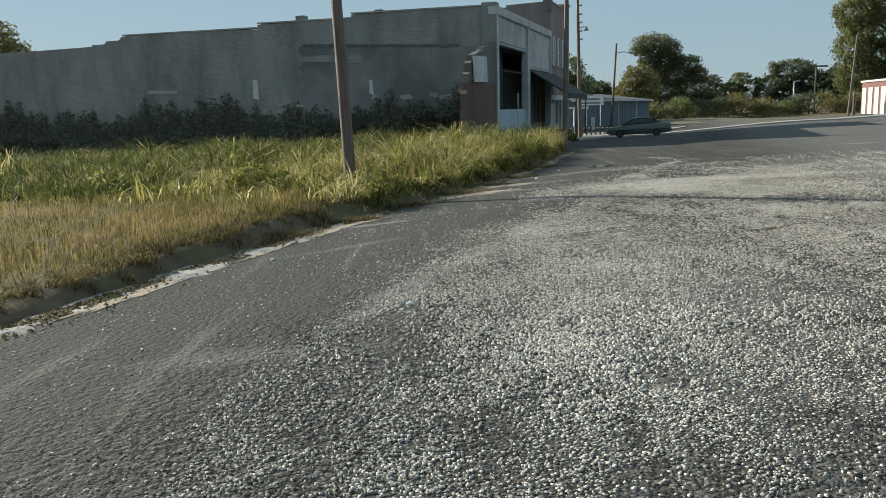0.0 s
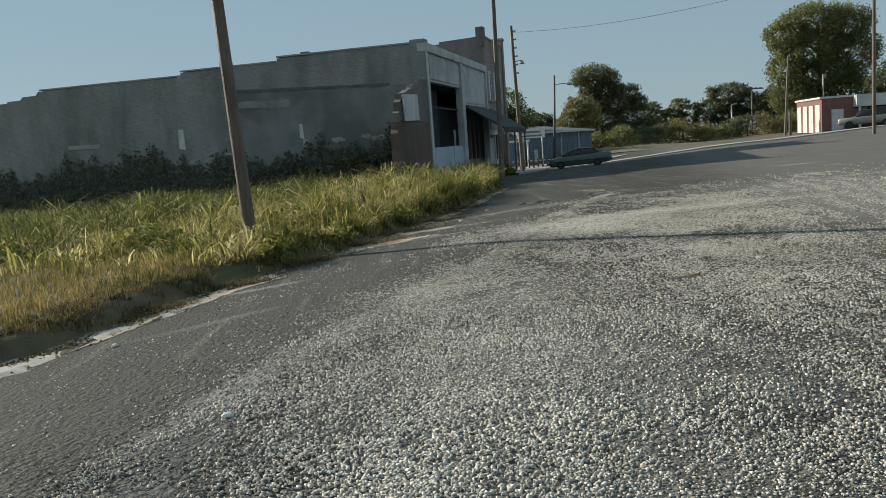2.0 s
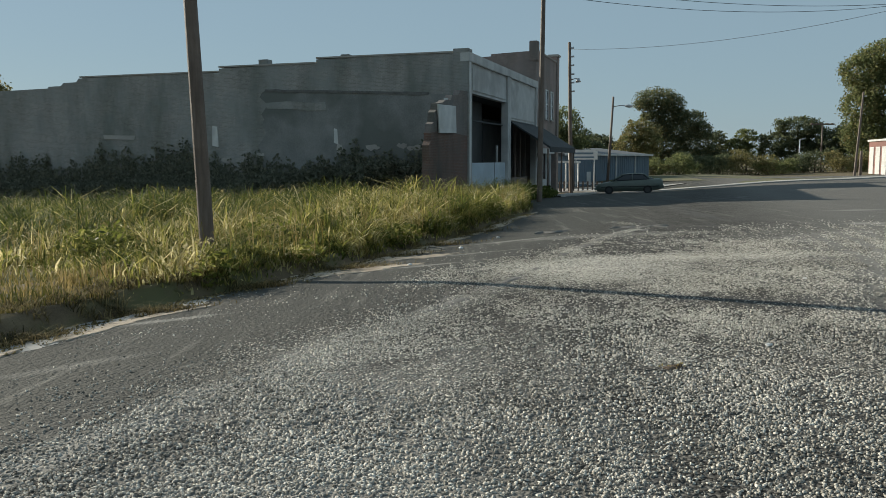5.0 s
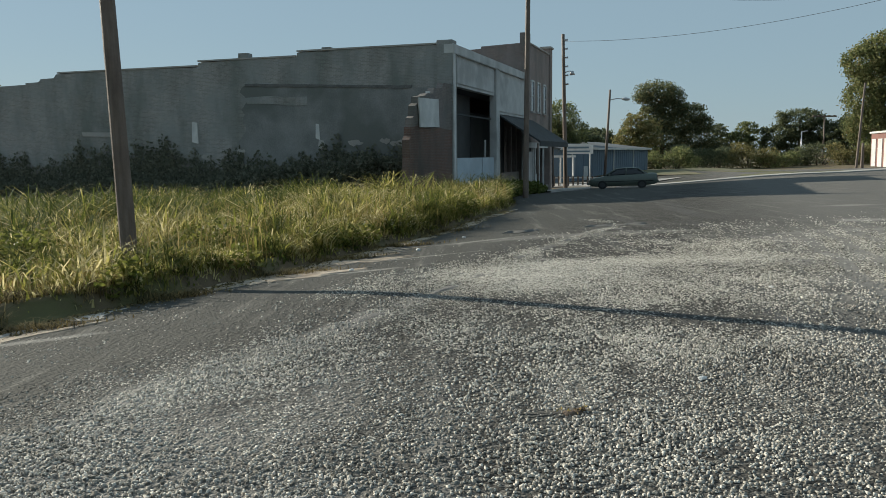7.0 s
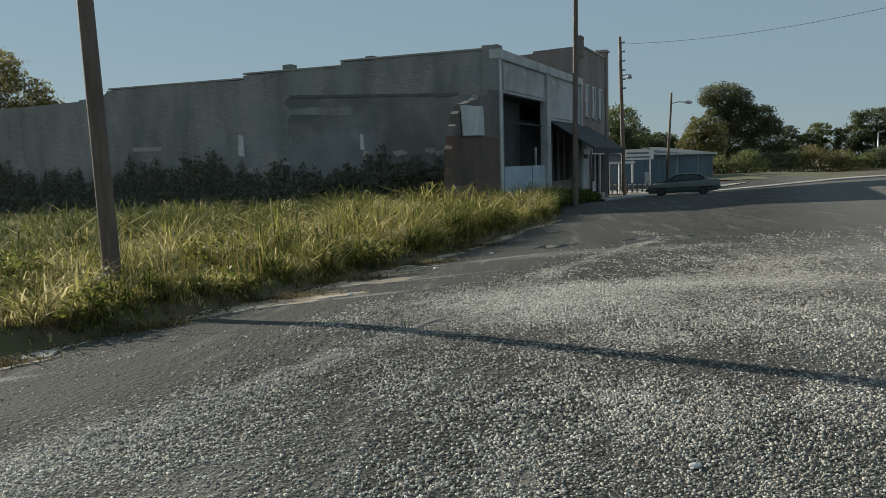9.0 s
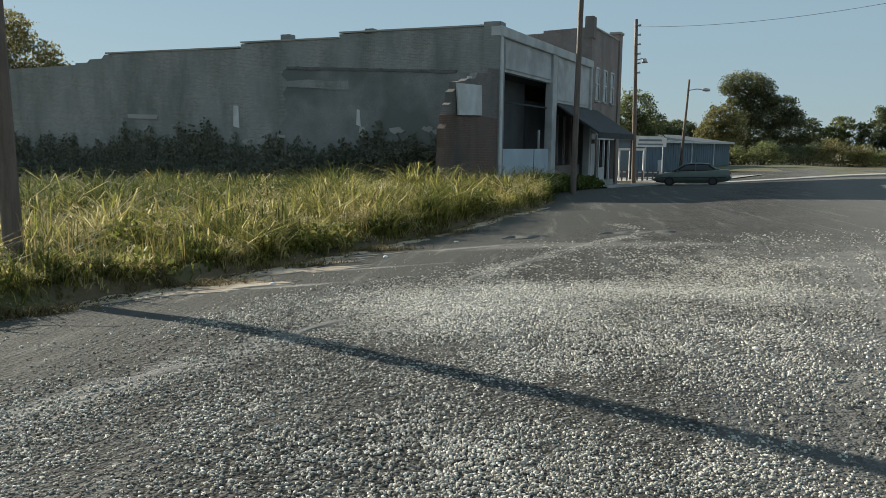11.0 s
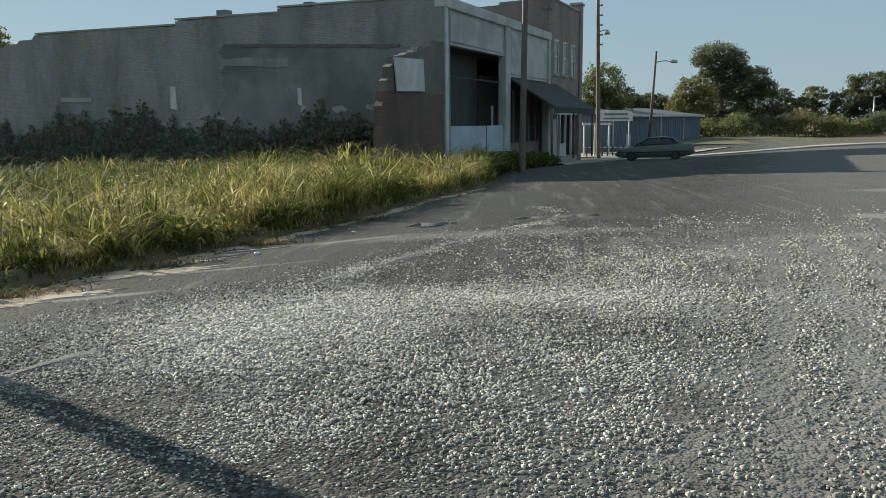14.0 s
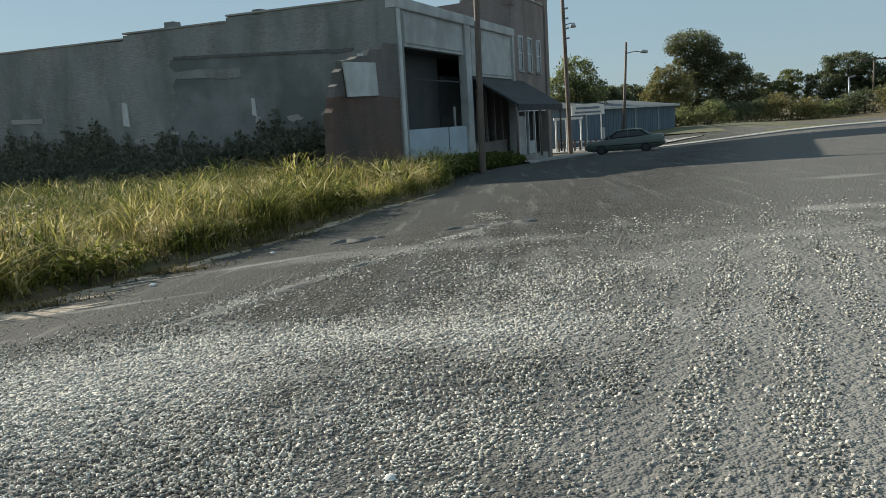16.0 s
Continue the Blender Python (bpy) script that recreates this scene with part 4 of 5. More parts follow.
def light_mast(base, h):
    p = thing("light_mast", pose(*base), "tall mast with a level crossbar of floodlights among the trees", "light mast")
    part("mast", tube([(0, 0, -0.3), (0, 0, h)], [0.14, 0.1], 10), M_POLE, p)
    c = part("crossbar", box(-1.8, 1.8, -0.1, 0.1, h - 0.1, h + 0.12), M_POLE, p)
    for i in range(5):
        part("floodlight", box(-1.7 + i * 0.75, -1.4 + i * 0.75, -0.12, 0.12, h + 0.12, h + 0.2, 0.02), M_POLE, c)


light_mast((59.2, 132.9, gz(59.2, 132.9)), 7.1)
light_pole = thing("street_lamp", pose(56.5, 134.5, gz(56.5, 134.5)), "thin pale lamp post before the trees", "street lamp")
part("post", tube([(0, 0, -0.3), (0, 0, 5.0)], [0.12, 0.09], 10), M_STEEL, light_pole)
part("head", tube([(0, 0, 4.9), (0.9, 0, 5.1)], [0.05, 0.14], 8), M_STEEL, light_pole)


# ---- trees and shrubs ----
def leaf_mesh(name, blobs, count, size, mat, parent, gap=0.12):
    """Leaf sprays in clumps on the shells of ellipsoids: (x, y, z, rx, ry, rz)."""
    vol = np.array([b[3] * b[4] * b[5] for b in blobs]) ** 0.67
    pick = RNG.choice(len(blobs), count, p=vol / vol.sum())
    B = np.array(blobs)[pick]
    clumps = 34 * len(blobs)
    cdir = RNG.normal(size=(clumps, 3))
    cdir /= np.linalg.norm(cdir, axis=1)[:, None]
    crad = RNG.uniform(0.55, 1.0, clumps)
    ci = RNG.integers(0, clumps, count)
    P = cdir[ci] * crad[ci][:, None] + RNG.normal(size=(count, 3)) * 0.09
    P = P * B[:, 3:6] + B[:, :3]
    a = RNG.normal(size=(count, 3))
    a /= np.linalg.norm(a, axis=1)[:, None]
    c = np.cross(a, RNG.normal(size=(count, 3)))
    c /= np.linalg.norm(c, axis=1)[:, None]
    s = (size * RNG.uniform(0.5, 1.3, count))[:, None]
    V = np.stack([P - a * s, P + c * s * 0.45, P + a * s, P - c * s * 0.45], 1).reshape(-1, 3)
    F = np.arange(count * 4).reshape(-1, 4)
    return fast_mesh(name, V, F, mat, parent)


def tree(base, height, blobs, count, size, mat, label, trunk_r=0.3, lean=(0, 0), category="tree", mat2=None):
    t = thing("tree", pose(*base), label, category)
    bm = tube([(0, 0, -0.3), (lean[0] * 0.3, lean[1] * 0.3, height * 0.3), (lean[0] * 0.7, lean[1] * 0.7, height * 0.6), (lean[0], lean[1], height * 0.85)], [trunk_r * 1.2, trunk_r, trunk_r * 0.65, trunk_r * 0.2], 9)
    for b in blobs:
        h0 = min(max(b[2] - b[5] * 0.9, height * 0.2), height * 0.75)
        k = h0 / (height * 0.85)
        st = Vector((lean[0] * k, lean[1] * k, h0))
        en = Vector(b[:3])
        tube([st, st.lerp(en, 0.5) + Vector((0, 0, 0.3)), en], [trunk_r * 0.45, trunk_r * 0.28, trunk_r * 0.1], 6, bm)
    part("trunk", bm, M_BARK, t)
    leaf_mesh("crown", blobs, count, size, mat, t)
    if mat2:
        leaf_mesh("crown", [(x, y, z, a * 1.04, b * 1.04, c * 1.04) for x, y, z, a, b, c in blobs], count // 5, size, mat2, t)
    return t


def zt(x, y):
    return gz(x, y) - 0.05


# cloud-crowned dark tree with a lower shoulder
tree((39.4, 152, zt(39.4, 152)), 14.3, [(-1.3, 0, 9.8, 2.4, 2.2, 1.3), (0.2, 0, 7.9, 2.6, 2.4, 1.4), (-1.0, 0.0, 12.8, 3.9, 3.3, 2.1), (-3.1, 0.0, 11.9, 2.2, 2.2, 1.2), (1.7, 0.0, 12.0, 2.4, 2.2, 1.7), (1.0, 0.0, 9.9, 2.8, 2.2, 1.7), (-2.4, 0.0, 9.9, 1.4, 2.2, 0.7), (3.1, 0.0, 9.9, 1.7, 2.2, 1.3), (5.2, 0.0, 9.0, 2.6, 2.8, 2.0), (7.1, 0.0, 7.2, 1.9, 2.2, 1.6), (2.9, 0.0, 7.3, 3.3, 3.3, 1.9), (-2.2, 0.0, 7.1, 2.2, 2.2, 1.2), (6.0, 0.0, 5.1, 3.8, 3.3, 2.3), (0.7, 0.0, 4.8, 4.2, 3.3, 2.2), (4.4, 0.0, 2.1, 6.2, 3.3, 2.3), (-3.8, 0.0, 2.6, 3.3, 3.3, 2.3), (10.0, 0.0, 2.0, 3.1, 3.3, 2.1)], 36000, 0.2, M_LEAF_DARK, "large dark cloud-crowned tree beyond the street", 0.4, mat2=M_LEAF_GOLD)
tree((50.2, 154, zt(50.2, 154)), 7.8, [(-0.4, 0.0, 6.1, 1.7, 2.2, 1.1), (1.1, 0.0, 4.6, 1.8, 2.2, 1.0), (-1.1, 0.0, 3.5, 2.2, 2.2, 1.3), (1.1, 0.0, 2.0, 2.9, 2.2, 1.8)], 5200, 0.2, M_LEAF_DARK, "thin dark tree with open crown", 0.16)
tree((29.8, 128, zt(29.8, 128)), 8.6, [(0, 0, 6.3, 2.4, 2, 1.9), (1.6, 0, 5.0, 2.2, 2, 2.0), (-1.4, 0, 4.2, 2.2, 2, 1.7), (0.8, 0, 2.6, 2.8, 2, 1.9)], 6500, 0.2, M_LEAF_GOLD, "small yellowing tree in thin leaf", 0.18, mat2=M_LEAF_MID)
tree((62.5, 150, zt(62.5, 150)), 9.5, [(0, 0, 7.2, 4.4, 3, 2.2), (3.6, 0, 5.0, 3.8, 3, 2.6), (-3.4, 0, 4.4, 3.6, 3, 2.4), (0, 0, 3, 5, 3, 2.6)], 17000, 0.22, M_LEAF_DARK, "rounded dark tree in the tree line", 0.3)
tree((54.5, 152, zt(54.5, 152)), 8, [(0, 0, 6.0, 2.2, 2, 1.5), (-1.6, 0, 4.4, 2.2, 2, 1.4), (1, 0, 3, 3, 2, 2)], 5500, 0.2, M_LEAF_MID, "thin grey-green tree in the tree line", 0.16)
tree((71, 146, zt(71, 146)), 8.5, [(0, 0, 6.4, 4, 3, 2.0), (4, 0, 5, 3.6, 3, 2.2), (-3.6, 0, 4.6, 3.6, 3, 2.2), (0, 0, 2.6, 6, 3, 2.4)], 15000, 0.22, M_LEAF_DARK, "dark broad tree in the tree line", 0.28)
# big broadleaf behind the garage
tree((70, 132, zt(70, 132)), 20.0, [(-0.6, 0.0, 17.2, 5.2, 4.7, 2.8), (-5.4, 0.0, 14.9, 3.3, 3.5, 3.1), (4.7, 0.0, 16.3, 4.0, 3.5, 3.1), (-1.7, 0.0, 12.5, 5.2, 4.7, 3.3), (5.9, 0.0, 11.8, 4.2, 3.5, 3.5), (-5.4, 0.0, 9.7, 3.1, 3.5, 2.8), (0.7, 0.0, 8.3, 5.7, 4.7, 3.1), (-4.7, 0.0, 5.2, 3.5, 3.5, 3.1), (4.7, 0.0, 6.1, 4.7, 3.5, 3.1)], 38000, 0.24, M_LEAF_MID, "tall full broadleaf tree behind the red garage", 0.5, mat2=M_LEAF_GOLD)
tree((76, 118, zt(76, 118)), 11, [(0, 0, 8.4, 4, 3, 2.4), (-3, 0, 6, 3.4, 3, 2.4), (3, 0, 5.5, 3.4, 3, 2.4)], 11000, 0.25, M_LEAF_DARK, "dark tree at the end of the street", 0.3)
# behind the shops
tree((15.8, 106, zt(15.8, 106)), 9.5, [(0, 0, 7.6, 2.4, 2.4, 2.0), (-1.6, 0, 6.0, 2.2, 2, 1.8), (1.8, 0, 5.6, 2.0, 2, 1.6), (0, 0, 4.0, 2.6, 2, 1.8)], 7500, 0.17, M_LEAF_MID, "small open-crowned tree behind the shops", 0.2, mat2=M_LEAF_DARK)
for i, (x, y, h) in enumerate(((23, 150, 7.5), (29, 160, 7), (18, 150, 7.2))):
    tree((x, y, zt(x, y)), h, [(0, 0, h - 1.8, 4, 3, 1.6), (3, 0, h - 3, 3.4, 3, 1.6), (-3, 0, h - 3, 3.4, 3, 1.6)], 9000, 0.24, M_LEAF_DARK, "distant low tree behind the blue building", 0.2)
# over the left roofs
tree((-52, 92, zt(-52, 92)), 17.5, [(-1, 0, 15.4, 4.0, 4, 2.6), (-4.5, 0, 13.0, 3.8, 3, 2.8), (3, 0, 12.4, 3.4, 3, 2.4), (5.5, 0, 10.2, 2.6, 3, 2.2), (0, 0, 9.5, 5.5, 4, 3)], 15000, 0.2, M_LEAF_GOLD, "broad thinning tree rising behind the shop roofs", 0.4, mat2=M_LEAF_GOLD)


def shrub(base, blobs, count, size, mat, label, group=""):
    s = thing("shrub", pose(*base), label, "shrub", group)
    bm = bmesh.new()
    for b in blobs:
        tube([(b[0] * 0.3, b[1] * 0.3, -0.2), (b[0] * 0.7, b[1] * 0.7, b[2] * 0.5), (b[0], b[1], b[2])], [0.07, 0.05, 0.02], 6, bm)
    part("stem", bm, M_BARK, s)
    leaf_mesh("foliage", blobs, count, size, mat, s)


# thicket beyond the street
for i in range(20):
    x = 21.5 + i * 3.7
    y = 119 + 3 * math.sin(i * 1.7) + 0.5 * i
    h = 2.6 + 0.5 * math.sin(i * 2.3) + 0.5 * math.sin(i * 5.1 + 1)
    lumps = [(0, 0, h * 0.42, 4.0, 1.8, h * 0.5)] + [(2.4 * math.sin(i * 3 + j * 2.1), math.cos(j * 2.9 + i), h * (0.55 + 0.12 * j), 1.3 + 0.2 * math.sin(j + i), 1.2, h * 0.28) for j in range(4)]
    shrub((x, y, zt(x, y)), lumps, 4200, 0.14, (M_LEAF_DARK, M_LEAF_DARK, M_LEAF_GOLD, M_LEAF_MID)[i % 4], "scrubby bush in the thicket across the street", "thicket across the street")
# weeds in the shade before the shop boards
for i, (x, y, h) in enumerate(((5.2, 42.6, 1.0), (5.5, 44.2, 0.9), (5.9, 46.0, 1.0), (6.2, 47.8, 0.9), (6.6, 49.4, 0.9), (7.0, 51.0, 0.8), (7.5, 52.6, 0.8), (8.0, 54.2, 0.6), (4.9, 45.8, 0.9), (5.4, 48.4, 0.8))):
    shrub((x, y, zt(x, y)), [(0, 0, h * 0.5, 0.7, 0.6, h * 0.5), (0.4, 0.3, h * 0.6, 0.5, 0.4, h * 0.4), (-0.4, -0.3, h * 0.6, 0.5, 0.4, h * 0.4)], 1000, 0.1, M_RANK, "low leafy weed clump in the shade of the shops", "weeds before the shops")
# overgrowth at the foot of the side wall
for i in range(21):
    s = 2.3 + i * 2.0
    p = ROW @ Vector((-1.1 - 0.3 * math.sin(i * 2.1), s, 0))
    h = (2.3, 2.5, 2.2, 2.4, 2.0, 1.6, 1.4, 1.6, 1.5, 1.9, 1.8, 1.9, 1.7, 1.9, 2.1, 2.0, 2.2, 2.0, 1.9, 2.1, 2.0)[i]
    shrub((p.x, p.y, zt(p.x, p.y)), [(0, 0, h * 0.5, 1.3, 0.8, h * 0.5), (0.6, 0, h * 0.75, 0.8, 0.6, h * 0.3), (-0.7, 0.1, h * 0.66, 0.8, 0.6, h * 0.36)], 1700, 0.12, M_LEAF_SHADE, "dark overgrown bush against the brick side wall", "bushes along the side wall")


# ---- grass ----
def blades(name, n, sampler, height, width, mat, label, category="grass", curl=0.5):
    """Bent three-faced blades; sampler(n) gives x, y and a height factor."""
    x, y, hf = sampler(n)
    n = len(x)
    z = G(x, y) + bank(x, y) - 0.01
    h = height * hf * RNG.uniform(0.55, 1.25, n)
    th = RNG.uniform(0, 2 * np.pi, n)
    d = np.stack([np.cos(th), np.sin(th), np.zeros(n)], 1)
    side = np.stack([-np.sin(th), np.cos(th), np.zeros(n)], 1) * (width * RNG.uniform(0.6, 1.4, n))[:, None]
    base = np.stack([x, y, z], 1)
    bend = (h * RNG.uniform(0.05, curl, n))[:, None] * d
    up = np.zeros((n, 3))
    up[:, 2] = h
    mid = base + up * 0.6 + bend * 0.22
    hi = base + up * 0.93 + bend * 0.68
    tip = base + up * RNG.uniform(0.62, 1.04, n)[:, None] + bend * 1.2
    V = np.stack([base - side, base + side, mid - side * 0.85, mid + side * 0.85, hi - side * 0.5, hi + side * 0.5, tip], 1).reshape(-1, 3)
    o = (np.arange(n) * 7)[:, None]
    F = np.concatenate([o + np.array([[0, 1, 3]]), o + np.array([[0, 3, 2]]), o + np.array([[2, 3, 5]]), o + np.array([[2, 5, 4]]), o + np.array([[4, 5, 6]])], 0)
    tagged(fast_mesh(name, V, F, mat), label, category, kind="stuff")


def in_lot(x, y):
    """Inside the open lot: left of the road edge and in front of the side wall and the stub."""
    s = (x - 3.2) * 0.30 + (y - 48.6) * 0.954
    v = -(x - 3.2) * 0.954 + (y - 48.6) * 0.30
    return (x < edge(y) - 0.05) & ((s < -0.5) & ((v > 0.4) | (s < -6.6)) | (v < -0.3) & (s < -0.3))


def tall(n):
    """Tufts: blades crowd round scattered centres."""
    k = n // 22
    ty = 15.5 + (47 - 15.5) * RNG.random(k) ** 1.3
    td = 26 * RNG.random(k) ** 1.8
    tx = edge(ty) - 0.35 - td
    size = RNG.uniform(0.2, 1.3, k) ** 1.15 * (0.78 + 0.5 * np.sin(tx * 0.8 + 1.1 * np.sin(ty * 0.5)) * np.sin(ty * 0.7) + 0.3 * np.sin(tx * 2.1 + 1.3 * np.sin(ty * 1.7)) * np.sin(ty * 2.3 + 0.8 * np.sin(tx)))
    i = RNG.integers(0, k, n * 2)
    x = tx[i] + RNG.normal(size=n * 2) * 0.2
    y = ty[i] + RNG.normal(size=n * 2) * 0.2
    ramp = step(y + 0.55 * (x + 2), 15.0, 19.5)
    keep = in_lot(x, y) & (RNG.random(n * 2) < ramp)
    x, y, hf, d = x[keep][:n], y[keep][:n], size[i][keep][:n], (edge(y) - x)[keep][:n]
    hf = hf * (0.35 + 0.65 * step(d, 0.0, 1.2 - 0.7 * step(y, 24, 30))) * (0.6 + 0.4 * step(y + 0.55 * (x + 2), 16, 22))
    return x, y, hf


def stalks(n):
    x, y, hf = tall(n * 3)
    pick = RNG.random(len(x)) < 0.33
    return x[pick], y[pick], 0.8 + 0.4 * hf[pick]


def short(n):
    k = n * 2
    y = 1 + 20 * RNG.random(k)
    d = 18 * RNG.random(k) ** 1.8
    x = edge(y) - 0.36 + 0.12 * np.sin(y * 2.7 + np.sin(y * 7)) - d
    keep = RNG.random(k) < 1 - 0.8 * step(y + 0.55 * (x + 2), 16, 20)
    tuft = np.sin(x * 3.1 + 1.7 * np.sin(y * 2.3)) * np.sin(y * 2.9 + 1.1 * np.sin(x * 2.0))
    return x[keep][:n], y[keep][:n], ((0.45 + 0.55 * step(d, 0.1, 0.9)) * (0.7 + 0.7 * step(tuft, -0.2, 0.8)))[keep][:n]


blades("broad_grass", 36000, tall, 0.72, 0.019, M_GRASS, "broad arching green grass leaves in tufts", curl=2.5)
blades("tall_grass", 66000, tall, 0.64, 0.0095, M_GRASS, "tall unmown green grass with straw-coloured heads", curl=1.9)
def rank(n):
    """Darker weeds standing in the back of the lot, farther from the road."""
    x, y, hf = tall(n * 5)
    d = edge(y) - x
    keep = RNG.random(len(x)) < step(d + 1.2 * np.sin(y * 0.9) + 0.8 * np.sin(x * 1.3), 5.5, 9.5)
    return x[keep][:n], y[keep][:n], 0.45 + 0.75 * hf[keep][:n]


blades("rank_weeds", 17000, rank, 0.74, 0.022, M_RANK, "dark green rank weeds in the back of the lot", "weeds", curl=1.6)
blades("grass_stalks", 4200, stalks, 0.8, 0.0065, M_DRY, "dry straw seed stalks standing out of the grass", curl=0.5)
blades("short_grass", 44000, short, 0.2, 0.007, M_DRY, "short sun-dried yellow grass beside the road", curl=1.1)


# offset from the road edge, y, half length, half width, turn
TONGUES = [(0.15, 13.2, 0.3, 0.12, 60), (0.35, 14.9, 0.4, 0.12, 25), (0.25, 17.2, 0.35, 0.14, 30), (0.45, 19.6, 0.45, 0.12, 15), (0.3, 21.8, 0.5, 0.13, 25), (0.5, 24.4, 0.5, 0.12, 10), (0.3, 27.5, 0.5, 0.14, 40)]


def thatch(n):
    """Dead grass lying over the bank at the road edge."""
    y = 2 + 38 * RNG.random(n) ** 1.2
    fringe = 0.18 * np.sin(y * 2.7 + np.sin(y * 7)) + 0.1 * np.sin(y * 11)
    x = edge(y) - 0.22 + fringe - 0.55 * RNG.random(n)
    # tongues of matted grass that creep out over the road
    i = RNG.integers(0, len(TONGUES), n)
    t = np.array(TONGUES)[i]
    c, q = np.cos(np.radians(t[:, 4])), np.sin(np.radians(t[:, 4]))
    a, b = RNG.normal(size=n) * t[:, 2], RNG.normal(size=n) * t[:, 3]
    out = RNG.random(n) < 0.22
    x = np.where(out, edge(t[:, 1]) + t[:, 0] + a * c - b * q, x)
    y = np.where(out, t[:, 1] + a * q + b * c, y)
    return x, y, RNG.uniform(0.4, 1.2, n) * np.where(out, 0.8, 1.0)


blades("dead_grass", 19000, thatch, 0.13, 0.006, M_THATCH, "dead brown grass lying over the bank of the road", curl=3.0)


def weeds(n):
    """Broad leaves of low weeds among the grass, in patches."""
    y = 16 + 28 * RNG.random(n) ** 1.2
    x = edge(y) - 0.1 - 20 * RNG.random(n) ** 1.6
    patch = np.sin(x * 1.3 + 1.2 * np.sin(y * 0.7)) * np.sin(y * 1.1 + x * 0.4)
    keep = in_lot(x, y) & (RNG.random(n) < step(patch, 0.0, 0.7)) & (y + 0.55 * (x + 2) > 16.5)
    x, y, patch = x[keep], y[keep], patch[keep]
    n = len(x)
    z = G(x, y) + bank(x, y) + 0.02 + (0.2 + 0.55 * patch) * RNG.random(n)
    P = np.stack([x, y, z], 1)
    a = RNG.normal(size=(n, 3)) * (1, 1, 0.7)
    a /= np.linalg.norm(a, axis=1)[:, None]
    c = np.cross(a, RNG.normal(size=(n, 3)))
    c /= np.linalg.norm(c, axis=1)[:, None]
    q = RNG.uniform(0.03, 0.09, n)[:, None]
    V = np.stack([P - a * q, P + c * q * 0.5, P + a * q, P - c * q * 0.5], 1).reshape(-1, 3)
    tagged(fast_mesh("low_weeds", V, np.arange(n * 4).reshape(-1, 4), M_LEAF_WEED), "leafy green weeds mixed into the tall grass", "weeds", kind="stuff")


weeds(80000)


def seed_heads(n):
    """Loose pale seed heads and curled dry leaves at the tops of the tall grass."""
    x, y, hf = tall(n)
    x, y, hf = np.repeat(x, 5), np.repeat(y, 5), np.repeat(hf, 5)
    n = len(x)
    z = G(x, y) + bank(x, y) + 0.62 * hf * RNG.uniform(0.55, 1.3, n)
    P = np.stack([x + RNG.normal(size=n) * 0.05, y + RNG.normal(size=n) * 0.05, z], 1)
    a = RNG.normal(size=(n, 3)) * (0.8, 0.8, 1)
    a /= np.linalg.norm(a, axis=1)[:, None]
    c = np.cross(a, RNG.normal(size=(n, 3)))
    c /= np.linalg.norm(c, axis=1)[:, None]
    q = RNG.uniform(0.012, 0.045, n)[:, None]
    V = np.stack([P - a * q, P + c * q * 0.3, P + a * q, P - c * q * 0.3], 1).reshape(-1, 3)
    tagged(fast_mesh("seed_heads", V, np.arange(n * 4).reshape(-1, 4), M_SEED), "pale dry seed heads over the tall grass", "grass", kind="stuff")


seed_heads(5200)


def ivy(n):
    """Creeper on the lower side wall, thinning upward."""
    y = 0.6 + 41 * RNG.random(n)
    z = -0.4 + 3.6 * RNG.random(n) ** 1.6
    hi = 2.25 + 0.4 * np.sin(y * 0.37 + 0.6) + 0.35 * np.sin(y * 1.13) + 0.25 * np.sin(y * 2.9 + 1) + 0.2 * np.sin(y * 6.1)
    cover = (hi - z) * 0.6
    keep = RNG.random(n) < np.clip(cover, 0, 1)
    y, z = y[keep], z[keep]
    n = len(y)
    P = np.stack([-0.06 - 0.12 * RNG.random(n), y, z], 1)
    a = RNG.normal(size=(n, 3)) * (0.3, 1, 1)
    a /= np.linalg.norm(a, axis=1)[:, None]
    c = np.cross(a, np.array([1.0, 0, 0]) + 0.4 * RNG.normal(size=(n, 3)))
    c /= np.linalg.norm(c, axis=1)[:, None]
    q = RNG.uniform(0.06, 0.15, n)[:, None]
    V = np.stack([P - a * q, P + c * q * 0.6, P + a * q, P - c * q * 0.6], 1).reshape(-1, 3)
    ob = fast_mesh("creeper", V, np.arange(n * 4).reshape(-1, 4), M_LEAF_SHADE)
    ob.matrix_world = ROW
    tagged(ob, "dark creeper leaves climbing the brick side wall", "creeper", kind="stuff")


ivy(52000)


# ---- loose gravel ----
WAVES = [(2 * math.pi / w * math.cos(a), 2 * math.pi / w * math.sin(a), p, g) for w, a, p, g in zip(0.22 * 1.27 ** np.arange(14), RNG.uniform(0, 6.28, 14), RNG.uniform(0, 6.28, 14), 0.75 + 0.25 * np.arange(14) / 13)]


def clusters(x, y):
    """Uneven cover between 0 and 1 at scales from a hand's width to several metres."""
    t = sum(g * np.sin(kx * x + ky * y + p + 1.2 * np.sin(0.7 * ky * x - 0.6 * kx * y)) for kx, ky, p, g in WAVES)
    return step(t / 2.45, -0.75, 0.95)


ROW_LEAN, ROW_FROM = 0.28, 7.8


